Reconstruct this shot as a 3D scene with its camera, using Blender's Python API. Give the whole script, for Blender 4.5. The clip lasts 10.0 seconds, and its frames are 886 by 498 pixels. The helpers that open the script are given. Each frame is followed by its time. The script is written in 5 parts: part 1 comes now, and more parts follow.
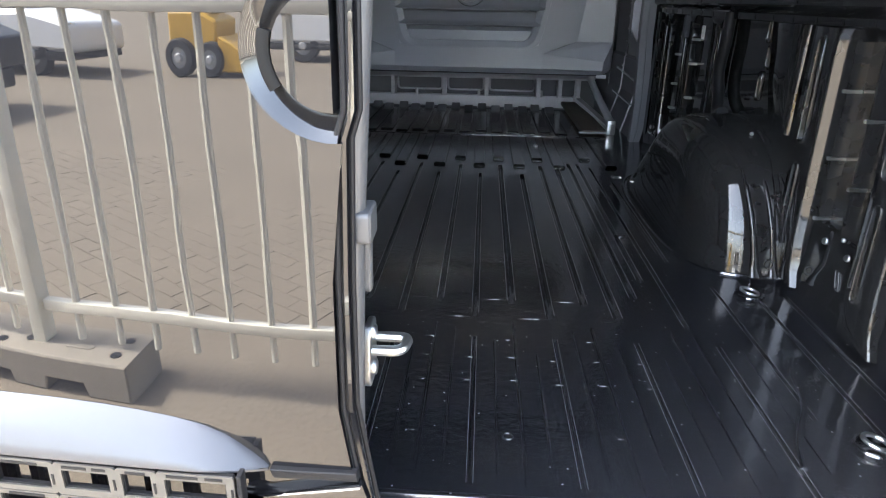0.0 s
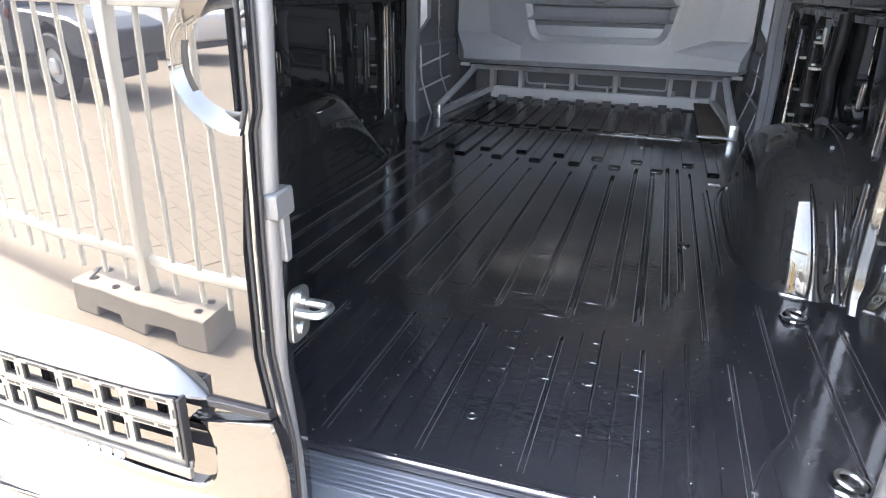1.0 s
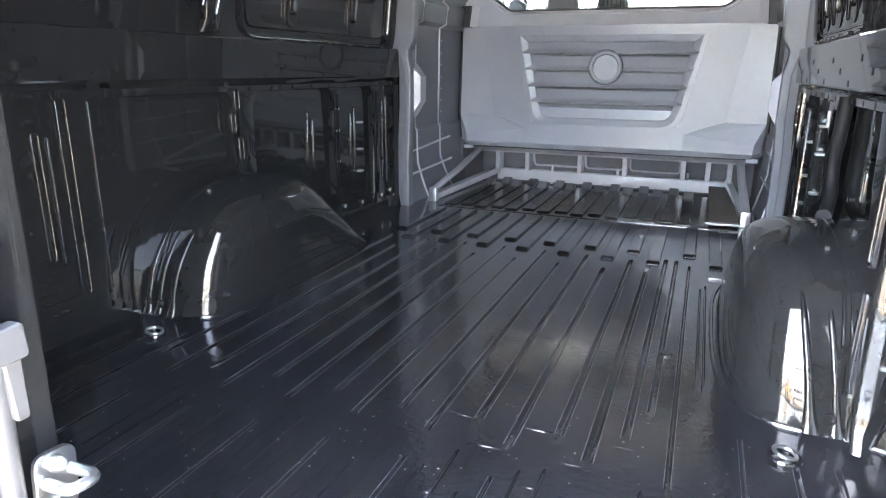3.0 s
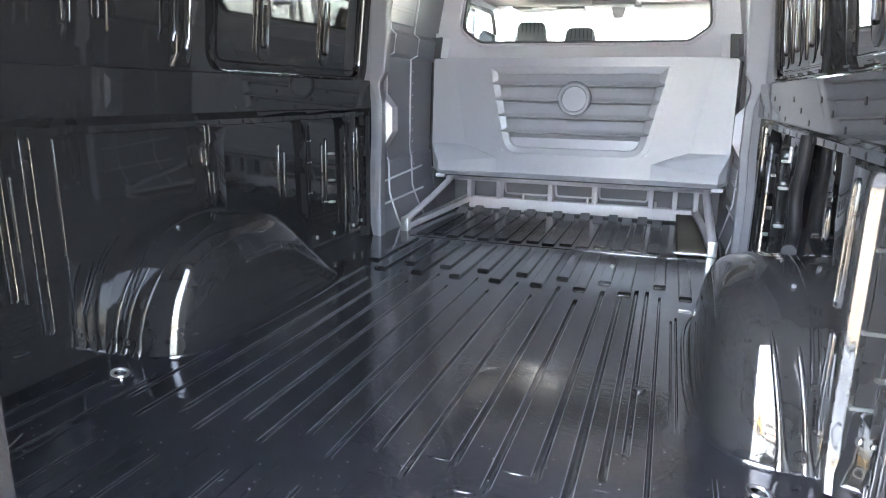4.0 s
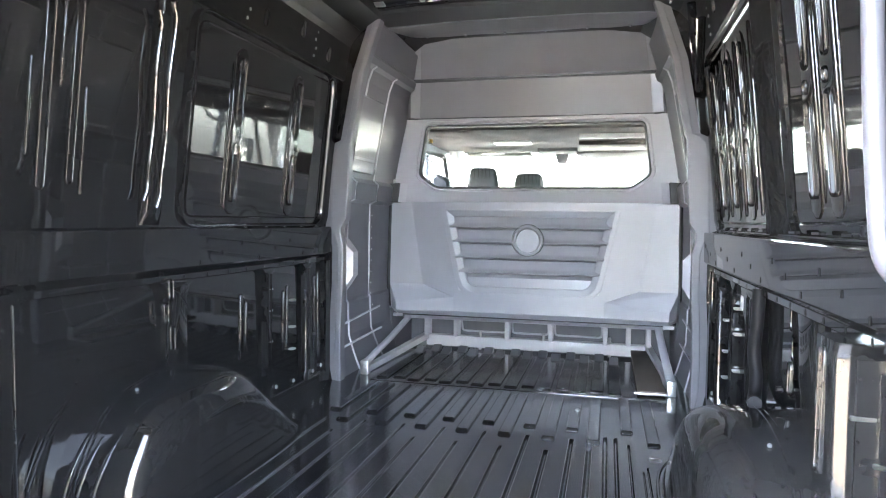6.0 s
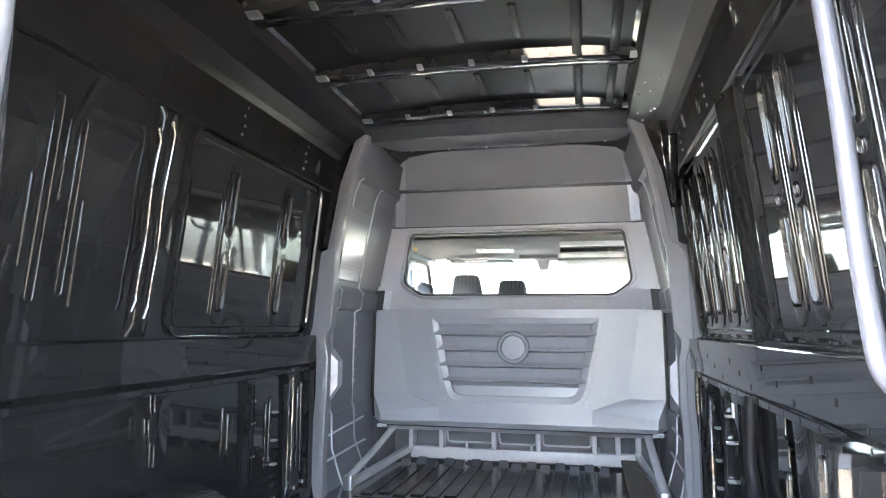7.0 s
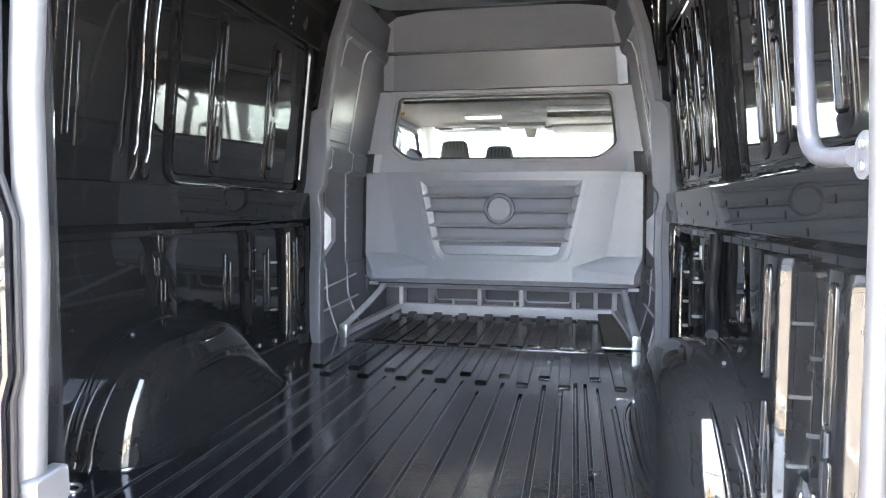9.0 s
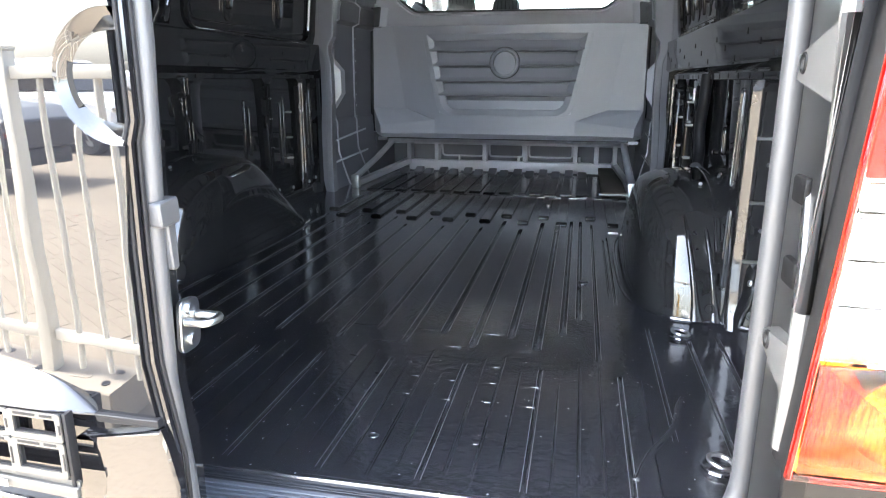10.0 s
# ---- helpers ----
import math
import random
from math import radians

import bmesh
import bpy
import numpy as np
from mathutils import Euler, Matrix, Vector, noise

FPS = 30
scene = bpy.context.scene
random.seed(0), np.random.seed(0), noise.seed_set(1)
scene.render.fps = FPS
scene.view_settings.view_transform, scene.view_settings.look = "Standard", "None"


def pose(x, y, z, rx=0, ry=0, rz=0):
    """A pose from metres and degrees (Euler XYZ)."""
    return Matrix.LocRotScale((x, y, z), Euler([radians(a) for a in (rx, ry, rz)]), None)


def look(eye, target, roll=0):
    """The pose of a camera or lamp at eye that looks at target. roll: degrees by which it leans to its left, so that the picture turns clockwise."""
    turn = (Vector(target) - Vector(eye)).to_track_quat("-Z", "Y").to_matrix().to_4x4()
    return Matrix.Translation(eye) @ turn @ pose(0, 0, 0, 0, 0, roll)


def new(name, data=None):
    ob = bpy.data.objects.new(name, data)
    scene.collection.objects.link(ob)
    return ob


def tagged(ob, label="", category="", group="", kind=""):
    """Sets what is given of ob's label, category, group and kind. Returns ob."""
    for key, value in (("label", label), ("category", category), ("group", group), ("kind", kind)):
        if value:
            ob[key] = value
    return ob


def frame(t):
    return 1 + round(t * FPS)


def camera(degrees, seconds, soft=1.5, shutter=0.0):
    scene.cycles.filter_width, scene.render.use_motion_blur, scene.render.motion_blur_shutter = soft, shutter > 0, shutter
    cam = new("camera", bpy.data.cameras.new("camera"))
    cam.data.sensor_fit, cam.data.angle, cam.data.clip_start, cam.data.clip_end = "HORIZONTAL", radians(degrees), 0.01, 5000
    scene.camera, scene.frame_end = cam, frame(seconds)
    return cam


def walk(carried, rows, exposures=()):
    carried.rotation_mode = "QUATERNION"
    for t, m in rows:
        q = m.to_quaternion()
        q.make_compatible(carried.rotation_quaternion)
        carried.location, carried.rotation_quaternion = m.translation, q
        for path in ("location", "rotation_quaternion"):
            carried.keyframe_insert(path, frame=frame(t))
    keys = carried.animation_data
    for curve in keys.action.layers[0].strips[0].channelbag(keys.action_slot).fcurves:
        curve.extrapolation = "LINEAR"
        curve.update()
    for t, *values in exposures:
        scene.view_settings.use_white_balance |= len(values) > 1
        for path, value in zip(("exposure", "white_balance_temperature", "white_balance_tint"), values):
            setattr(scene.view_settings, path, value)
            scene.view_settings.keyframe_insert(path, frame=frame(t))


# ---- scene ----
cam = camera(68.3, 10.0, soft=1.1)
METRES, EYE, TILT, LEAN, TURN = 1.25, 1.3, -18.8, 0.0, 6.0
EXPOSURES = [(0.0, 4.55, 6300, 8), (0.6, 5.25, 6400, 9), (1.0, 5.48, 6450, 10), (1.5, 5.32, 6450, 10), (2.0, 5.78, 6500, 10), (3.5, 6.7, 6450, 10), (5.2, 6.8, 6350, 10), (7.0, 6.65, 6250, 10), (8.5, 6.35, 6250, 10), (9.3, 6.2, 6350, 10), (9.7, 6.0, 6350, 9), (10.0, 5.5, 6300, 8)]
PATH = [
    (0, (0.096, -0.46, 1.251), (-0.007, 1.405, 0.534), 1.1),
    (0.5, (0.243, -0.451, 1.261), (0.125, 1.382, 0.47), 0.9),
    (1, (0.386, -0.494, 1.283), (-0.175, 1.275, 0.536), 1.1),
    (1.5, (0.457, -0.426, 1.264), (-0.173, 1.336, 0.559), 0.8),
    (2, (0.493, -0.301, 1.267), (-0.177, 1.479, 0.65), 0.9),
    (3.5, (0.552, -0.215, 1.305), (-0.15, 1.588, 0.797), 0.7),
    (4, (0.532, -0.21, 1.324), (-0.092, 1.632, 0.86), 0.9),
    (4.5, (0.503, -0.209, 1.34), (-0.041, 1.672, 0.932), 0.7),
    (5, (0.49, -0.213, 1.369), (-0.052, 1.688, 1.065), 0.7),
    (6.5, (0.444, -0.241, 1.423), (-0.008, 1.706, 1.486), 0.5),
    (7, (0.434, -0.252, 1.425), (0.006, 1.688, 1.661), 0.3),
    (7.5, (0.428, -0.26, 1.427), (0.014, 1.673, 1.733), 0.3),
    (8, (0.413, -0.268, 1.421), (0.023, 1.68, 1.658), 0.4),
    (8.5, (0.416, -0.289, 1.375), (0.042, 1.675, 1.434), 0.1),
    (9, (0.449, -0.36, 1.301), (0.059, 1.598, 1.179), 0.3),
    (9.5, (0.478, -0.484, 1.262), (0.075, 1.457, 0.995), 0.2),
    (10, (0.485, -0.572, 1.207), (0.092, 1.324, 0.703), 0.1),
]
walk(cam, [(t, look(eye, target, roll)) for t, eye, target, roll in PATH], exposures=EXPOSURES)

# ---- light ----
SUN_UP, SUN_ROUND = radians(50), radians(-84)
world = bpy.data.worlds.new("sky")
scene.world = world
world.use_nodes = True
wn = world.node_tree
sky = wn.nodes.new("ShaderNodeTexSky")
sky.sky_type, sky.sun_disc, sky.sun_elevation, sky.sun_rotation = "NISHITA", False, SUN_UP, SUN_ROUND
sky.dust_density = 4.0
haze = wn.nodes.new("ShaderNodeHueSaturation")
haze.inputs["Saturation"].default_value = 0.6
wn.links.new(sky.outputs[0], haze.inputs["Color"])
wn.links.new(haze.outputs[0], wn.nodes["Background"].inputs[0])
wn.nodes["Background"].inputs[1].default_value = 0.15
sun = new("sun", bpy.data.lights.new("sun", "SUN"))
sun.data.energy, sun.data.angle, sun.data.color = 2.7, radians(7), (1.0, 0.95, 0.87)
sun_from = Vector((math.sin(SUN_ROUND) * math.cos(SUN_UP), math.cos(SUN_ROUND) * math.cos(SUN_UP), math.sin(SUN_UP)))
sun.matrix_world = look(sun_from * 30, (0, 0, 0))


# ---- materials ----
def material(name, colour, rough=0.5, metal=0.0, ior=1.5, vary=0.15, scale=8.0, bump=0.0, bump_scale=60.0, rough_vary=0.0, coat=0.0, spots=None, random_tint=0.0, specks=None, spec=0.5, streaks=()):
    """Principled surface with broad stains and fine grain in object space."""
    m = bpy.data.materials.new(name)
    m.use_nodes = True
    nt = m.node_tree
    n, l = nt.nodes, nt.links
    b = n["Principled BSDF"]
    b.inputs["Metallic"].default_value, b.inputs["IOR"].default_value = metal, ior
    b.inputs["Coat Weight"].default_value, b.inputs["Coat Roughness"].default_value = coat, rough * 0.6
    b.inputs["Specular IOR Level"].default_value = spec
    geo = n.new("ShaderNodeNewGeometry")
    broad = n.new("ShaderNodeTexNoise")
    broad.inputs["Scale"].default_value, broad.inputs["Detail"].default_value = scale, 6
    l.new(geo.outputs["Position"], broad.inputs["Vector"])
    fine = n.new("ShaderNodeTexNoise")
    fine.inputs["Scale"].default_value, fine.inputs["Detail"].default_value = bump_scale, 5
    l.new(geo.outputs["Position"], fine.inputs["Vector"])
    mix = n.new("ShaderNodeMix")
    mix.data_type = "RGBA"
    mix.inputs[6].default_value = (*[c * (1 - vary) for c in colour], 1)
    mix.inputs[7].default_value = (*[min(1, c * (1 + vary)) for c in colour], 1)
    half = n.new("ShaderNodeMath")
    half.operation = "MULTIPLY_ADD"
    half.inputs[1].default_value, half.inputs[2].default_value = 0.35, 0.0
    l.new(fine.outputs["Fac"], half.inputs[0])
    add = n.new("ShaderNodeMath")
    add.operation = "MULTIPLY_ADD"
    add.inputs[1].default_value = 0.65
    l.new(broad.outputs["Fac"], add.inputs[0])
    l.new(half.outputs[0], add.inputs[2])
    l.new(add.outputs[0], mix.inputs[0])
    colour_out = mix.outputs[2]
    if spots:
        tint, cover, size = spots
        sp = n.new("ShaderNodeTexNoise")
        sp.inputs["Scale"].default_value, sp.inputs["Detail"].default_value, sp.inputs["Roughness"].default_value = size, 8, 0.7
        l.new(geo.outputs["Position"], sp.inputs["Vector"])
        ramp = n.new("ShaderNodeMapRange")
        ramp.inputs[1].default_value, ramp.inputs[2].default_value = cover, cover + 0.18
        l.new(sp.outputs["Fac"], ramp.inputs[0])
        mix2 = n.new("ShaderNodeMix")
        mix2.data_type = "RGBA"
        l.new(ramp.outputs[0], mix2.inputs[0])
        l.new(colour_out, mix2.inputs[6])
        mix2.inputs[7].default_value = (*tint, 1)
        colour_out = mix2.outputs[2]
    if specks:
        tint, size, far = specks
        vo = n.new("ShaderNodeTexVoronoi")
        vo.inputs["Scale"].default_value = size
        l.new(geo.outputs["Position"], vo.inputs["Vector"])
        near = n.new("ShaderNodeMath")
        near.operation = "LESS_THAN"
        near.inputs[1].default_value = far
        l.new(vo.outputs["Distance"], near.inputs[0])
        few = n.new("ShaderNodeMath")
        few.operation = "GREATER_THAN"
        few.inputs[1].default_value = 0.56
        l.new(vo.outputs["Color"], few.inputs[0])
        both = n.new("ShaderNodeMath")
        both.operation = "MULTIPLY"
        l.new(near.outputs[0], both.inputs[0])
        l.new(few.outputs[0], both.inputs[1])
        mix3 = n.new("ShaderNodeMix")
        mix3.data_type = "RGBA"
        l.new(both.outputs[0], mix3.inputs[0])
        l.new(colour_out, mix3.inputs[6])
        mix3.inputs[7].default_value = (*tint, 1)
        colour_out = mix3.outputs[2]
    for tint, stretch, cover in streaks:
        st = n.new("ShaderNodeVectorMath")
        st.operation = "MULTIPLY"
        st.inputs[1].default_value = stretch
        l.new(geo.outputs["Position"], st.inputs[0])
        sn = n.new("ShaderNodeTexNoise")
        sn.inputs["Scale"].default_value, sn.inputs["Detail"].default_value, sn.inputs["Roughness"].default_value = 1.0, 5, 0.65
        l.new(st.outputs[0], sn.inputs["Vector"])
        sr = n.new("ShaderNodeMapRange")
        sr.inputs[1].default_value, sr.inputs[2].default_value = cover, cover + 0.06
        l.new(sn.outputs["Fac"], sr.inputs[0])
        mix4 = n.new("ShaderNodeMix")
        mix4.data_type = "RGBA"
        l.new(sr.outputs[0], mix4.inputs[0])
        l.new(colour_out, mix4.inputs[6])
        mix4.inputs[7].default_value = (*tint, 1)
        colour_out = mix4.outputs[2]
    if random_tint:
        info = n.new("ShaderNodeObjectInfo")
        mr = n.new("ShaderNodeMapRange")
        mr.inputs[3].default_value, mr.inputs[4].default_value = 1 - random_tint, 1 + random_tint
        l.new(info.outputs["Random"], mr.inputs[0])
        mul = n.new("ShaderNodeVectorMath")
        mul.operation = "SCALE"
        l.new(colour_out, mul.inputs[0])
        l.new(mr.outputs[0], mul.inputs["Scale"])
        colour_out = mul.outputs[0]
    l.new(colour_out, b.inputs["Base Color"])
    if rough_vary:
        rr = n.new("ShaderNodeMapRange")
        rr.inputs[1].default_value, rr.inputs[2].default_value = 0.35, 0.7
        rr.inputs[3].default_value, rr.inputs[4].default_value = max(0.0, rough - rough_vary), rough + rough_vary
        l.new(broad.outputs["Fac"], rr.inputs[0])
        l.new(rr.outputs[0], b.inputs["Roughness"])
    else:
        b.inputs["Roughness"].default_value = rough
    if bump:
        bp = n.new("ShaderNodeBump")
        bp.inputs["Strength"].default_value, bp.inputs["Distance"].default_value = 1.0, bump
        l.new(fine.outputs["Fac"], bp.inputs["Height"])
        l.new(bp.outputs[0], b.inputs["Normal"])
        l.new(bp.outputs[0], b.inputs["Coat Normal"])
    return m


def glass(name, colour=(1, 1, 1), rough=0.0):
    m = bpy.data.materials.new(name)
    m.use_nodes = True
    b = m.node_tree.nodes["Principled BSDF"]
    b.inputs["Base Color"].default_value = (*colour, 1)
    b.inputs["Transmission Weight"].default_value, b.inputs["Roughness"].default_value, b.inputs["IOR"].default_value = 1.0, rough, 1.45
    return m


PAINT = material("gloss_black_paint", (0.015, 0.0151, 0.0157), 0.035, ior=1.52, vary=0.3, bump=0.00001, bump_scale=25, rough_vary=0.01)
DULL_PAINT = material("dull_black_overspray", (0.019, 0.0192, 0.020), 0.20, ior=1.45, vary=0.15, scale=6, bump=0.00003, bump_scale=120, rough_vary=0.03)
DOOR_PAINT = material("polished_black_paint", (0.006, 0.006, 0.007), 0.015, ior=1.60, vary=0.2)
FLOOR_PAINT = material("scuffed_black_floor_paint", (0.0115, 0.0120, 0.0145), 0.13, ior=2.1, coat=0.45, vary=0.3, scale=7, bump=0.00038, bump_scale=60, rough_vary=0.06, spots=((0.019, 0.0175, 0.017), 0.62, 19), specks=((0.32, 0.32, 0.32), 55, 0.10), streaks=(((0.031, 0.031, 0.033), (90, 7, 1), 0.63), ((0.022, 0.022, 0.024), (14, 120, 1), 0.66), ((0.05, 0.05, 0.05), (150, 170, 1), 0.675)))
# broken pale grey standing for the glint along the groove lips
EDGE_GLINT = material("painted_edge_glint", (0.085, 0.085, 0.09), 0.35, vary=0.4, scale=9, spots=((0.02, 0.02, 0.021), 0.50, 22))
GREY = material("grey_moulded_plastic", (0.37, 0.375, 0.41), 0.31, vary=0.08, bump=0.00025, bump_scale=420)
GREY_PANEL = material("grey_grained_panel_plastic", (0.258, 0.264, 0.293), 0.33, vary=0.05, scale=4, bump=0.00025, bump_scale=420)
# darker copy of GREY; the leaning upper panels have their shade in this colour
GREY_UPPER = material("mid_grey_moulded_plastic", (0.20, 0.206, 0.222), 0.31, vary=0.1, bump=0.00025, bump_scale=420)
GREY_RIM = material("grey_coated_rim", (0.15, 0.153, 0.168), 0.45, vary=0.1, bump=0.0001, bump_scale=120)
# darker copy of GREY: the shade on the side faces is in the colour
GREY_SIDE = material("shaded_grey_moulded_plastic", (0.125, 0.128, 0.143), 0.42, vary=0.08, bump=0.00025, bump_scale=420)
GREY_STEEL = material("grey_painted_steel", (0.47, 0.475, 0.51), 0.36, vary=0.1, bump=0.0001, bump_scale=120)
DARK_LINER = material("dark_liner", (0.03, 0.032, 0.036), 0.6, vary=0.2, bump=0.0002, bump_scale=200)
RUBBER = material("grey_rubber_seal", (0.05, 0.051, 0.054), 0.45, vary=0.08, bump=0.0001, bump_scale=150)
HOSE = material("dark_grey_hose_plastic", (0.008, 0.008, 0.0085), 0.4, vary=0.1)
JAMB_SEAL = material("grey_rubber_jamb_seal", (0.040, 0.0405, 0.042), 0.45, vary=0.1, bump=0.0001, bump_scale=150)
JAMB_DARK = material("dark_jamb_plastic", (0.005, 0.005, 0.0053), 0.5, spec=0.15, vary=0.2)
JAMB_BODY = material("satin_black_jamb_paint", (0.008, 0.008, 0.0082), 0.3, spec=0.25, vary=0.2)
BLACK_RUBBER = material("black_rubber", (0.010, 0.010, 0.011), 0.5, spec=0.12, vary=0.2)
HINGE = material("light_grey_hinge_paint", (0.048, 0.048, 0.0475), 0.4, vary=0.08)
ZINC = material("zinc_plated_steel", (0.45, 0.46, 0.46), 0.33, metal=1.0, vary=0.1, bump=0.00015, bump_scale=160)
SILL = material("sill_plate_grey_plastic", (0.045, 0.05, 0.06), 0.4, vary=0.12, bump=0.0002, bump_scale=240)
LIP = material("satin_silver_trim", (0.031, 0.032, 0.036), 0.24, ior=1.52, vary=0.05)
HANDLE = material("silver_grey_handle", (0.055, 0.056, 0.064), 0.3, vary=0.05)
HOLDER = material("number_plate_holder_plastic", (0.042, 0.040, 0.036), 0.5, vary=0.1)
FENCE = material("cream_white_fence_paint", (0.74, 0.70, 0.60), 0.45, vary=0.06, bump=0.0003, bump_scale=60)
CONCRETE = material("weathered_concrete", (0.25, 0.22, 0.18), 0.9, vary=0.25, scale=12, bump=0.002, bump_scale=90)
SAND = material("sandy_paving", (0.165, 0.136, 0.102), 0.95, vary=0.3, scale=1.5, bump=0.004, bump_scale=40, spots=((0.13, 0.108, 0.083), 0.6, 3))
TRUCK = material("dark_truck_paint", (0.03, 0.035, 0.045), 0.4, vary=0.2)
TYRE = material("tyre_rubber", (0.03, 0.03, 0.03), 0.8, vary=0.2)
RIM = material("truck_rim_steel", (0.45, 0.45, 0.45), 0.4, vary=0.2)
YELLOW = material("yellow_machine_paint", (0.62, 0.36, 0.05), 0.45, vary=0.15)
WHITE = material("white_vehicle_paint", (0.75, 0.76, 0.78), 0.35, vary=0.08)
RED_LENS = glass("red_lens", (0.9, 0.02, 0.01), 0.08)
AMBER_LENS = glass("amber_lens", (1.0, 0.33, 0.02), 0.08)
CLEAR = glass("clear_glass", (0.98, 1.0, 0.99))
TINTED = glass("tinted_pane", (0.62, 0.66, 0.65))
CANT_PAINT = material("satin_black_paint", (0.013, 0.0132, 0.0138), 0.34, spec=0.10, ior=1.5, vary=0.25, scale=5, bump=0.00003, bump_scale=90, rough_vary=0.05)
# paler than the panels around it: caught light is put into the colour
PLATE = material("sheen_grey_plate", (0.30, 0.31, 0.33), 0.16, vary=0.06)
CHROME = material("bright_reflector", (0.9, 0.9, 0.9), 0.1, metal=1.0, vary=0.02)
# dark cloth lifted to grey, with the window glare put into its colour
SEAT = material("glare_lifted_cloth", (0.13, 0.134, 0.14), 0.9, spec=0.1, vary=0.2, bump=0.0008, bump_scale=300)
LINING = material("dark_grey_headlining", (0.085, 0.085, 0.088), 0.9, spec=0.03, vary=0.05, bump=0.0003, bump_scale=400)
MUD = material("brown_mud_flap_board", (0.10, 0.085, 0.07), 0.7, vary=0.25)
STICKER = material("white_lettering", (0.8, 0.8, 0.8), 0.5, vary=0.02)


# ---- mesh helpers ----
def part(name, bm, mat, parent=None, label="", smooth=True):
    me = bpy.data.meshes.new(name)
    bmesh.ops.recalc_face_normals(bm, faces=bm.faces)
    bm.to_mesh(me)
    bm.free()
    me.materials.append(mat)
    if smooth:
        for p in me.polygons:
            p.use_smooth = True
        me.set_sharp_from_angle(angle=radians(35))
    ob = new(name, me)
    if parent is not None:
        ob.parent = parent
    if label:
        tagged(ob, label)
    return ob


def thing(name, label, category, group="", kind="", at=(0, 0, 0)):
    e = new(name)
    e.empty_display_size = 0.1
    e.matrix_world = pose(*at)
    return tagged(e, label, category, group, kind)


def box(bm, lo, hi, bev=0.0, seg=2):
    ret = bmesh.ops.create_cube(bm, size=1.0)
    vs = ret["verts"]
    for v in vs:
        v.co = Vector([(lo[i] + hi[i]) / 2 + v.co[i] * (hi[i] - lo[i]) for i in range(3)])
    if bev:
        edges = {e for v in vs for e in v.link_edges}
        bmesh.ops.bevel(bm, geom=list(edges), offset=bev, segments=seg, affect="EDGES", profile=0.5)
    return bm


def put2(axis, p, a):
    if axis == "y":
        return Vector((p[0], a, p[1]))
    if axis == "x":
        return Vector((a, p[0], p[1]))
    return Vector((p[0], p[1], a))


def loft(bm, rings, closed=True, caps=True):
    vs = [[bm.verts.new(p) for p in r] for r in rings]
    n = len(rings[0])
    for a, b in zip(vs, vs[1:]):
        for i in range(n if closed else n - 1):
            j = (i + 1) % n
            bm.faces.new((a[i], a[j], b[j], b[i]))
    if caps and closed:
        bm.faces.new(vs[0])
        bm.faces.new(list(reversed(vs[-1])))
    return bm


def prism(bm, pts, axis, a, b, bev=0.0):
    """A flat outline drawn out from a to b, its rims eased by bev."""
    if not bev:
        return loft(bm, [[put2(axis, p, a) for p in pts], [put2(axis, p, b) for p in pts]])
    ins = inset(pts, bev)
    s = bev if b > a else -bev
    return loft(bm, [[put2(axis, p, q) for p in o] for o, q in ((ins, a), (pts, a + s), (pts, b - s), (ins, b))])


def inset(pts, d):
    c = [Vector(p) for p in pts]
    area = sum(a.x * b.y - b.x * a.y for a, b in zip(c, c[1:] + c[:1]))
    out = []
    for i, p in enumerate(c):
        u, v = (p - c[i - 1]), (c[(i + 1) % len(c)] - p)
        u, v = u.normalized(), v.normalized()
        nu, nv = Vector((-u.y, u.x)), Vector((-v.y, v.x))
        k = (nu + nv)
        k = k / max(0.3, k.length_squared) * 2
        out.append(p + k * (d if area > 0 else -d))
    return out


def rounded(pts, r, n=4):
    """An outline with its corners rounded."""
    c = [Vector(p) for p in pts]
    out = []
    for i, p in enumerate(c):
        a, b = c[i - 1], c[(i + 1) % len(c)]
        rr = min(r, (a - p).length * 0.45, (b - p).length * 0.45)
        s, e = p + (a - p).normalized() * rr, p + (b - p).normalized() * rr
        for k in range(n + 1):
            t = k / n
            out.append(s * (1 - t) ** 2 + p * 2 * t * (1 - t) + e * t * t)
    return out


def tube(bm, path, r, n=10, squash=1.0, up=(0, 0, 1)):
    path = [Vector(p) for p in path]
    rings = []
    for i, p in enumerate(path):
        d = (path[min(i + 1, len(path) - 1)] - path[max(i - 1, 0)]).normalized()
        u = d.cross(Vector(up))
        if u.length < 1e-3:
            u = d.cross(Vector((1, 0, 0)))
        u.normalize()
        w = d.cross(u)
        rr = r[i] if isinstance(r, (list, tuple)) else r
        rings.append([p + (u * math.cos(k * math.tau / n) + w * math.sin(k * math.tau / n) * squash) * rr for k in range(n)])
    return loft(bm, rings)


def bent(points, r=0.05, n=6):
    """A path through points with rounded bends."""
    c = [Vector(p) for p in points]
    out = [c[0]]
    for a, p, b in zip(c, c[1:], c[2:]):
        rr = min(r, (a - p).length * 0.45, (b - p).length * 0.45)
        s, e = p + (a - p).normalized() * rr, p + (b - p).normalized() * rr
        out += [s * (1 - k / n) ** 2 + p * 2 * (k / n) * (1 - k / n) + e * (k / n) ** 2 for k in range(n + 1)]
    return out + [c[-1]]


def stadium(centre, u, v, length, width, n=5):
    """Outline of a pill, u along, v across."""
    c, u, v = Vector(centre), Vector(u).normalized(), Vector(v).normalized()
    r, h = width / 2, max(0.0, length / 2 - width / 2)
    out = []
    for s, a0 in ((1, -90), (-1, 90)):
        for k in range(n + 1):
            a = radians(a0 + 180 * k / n)
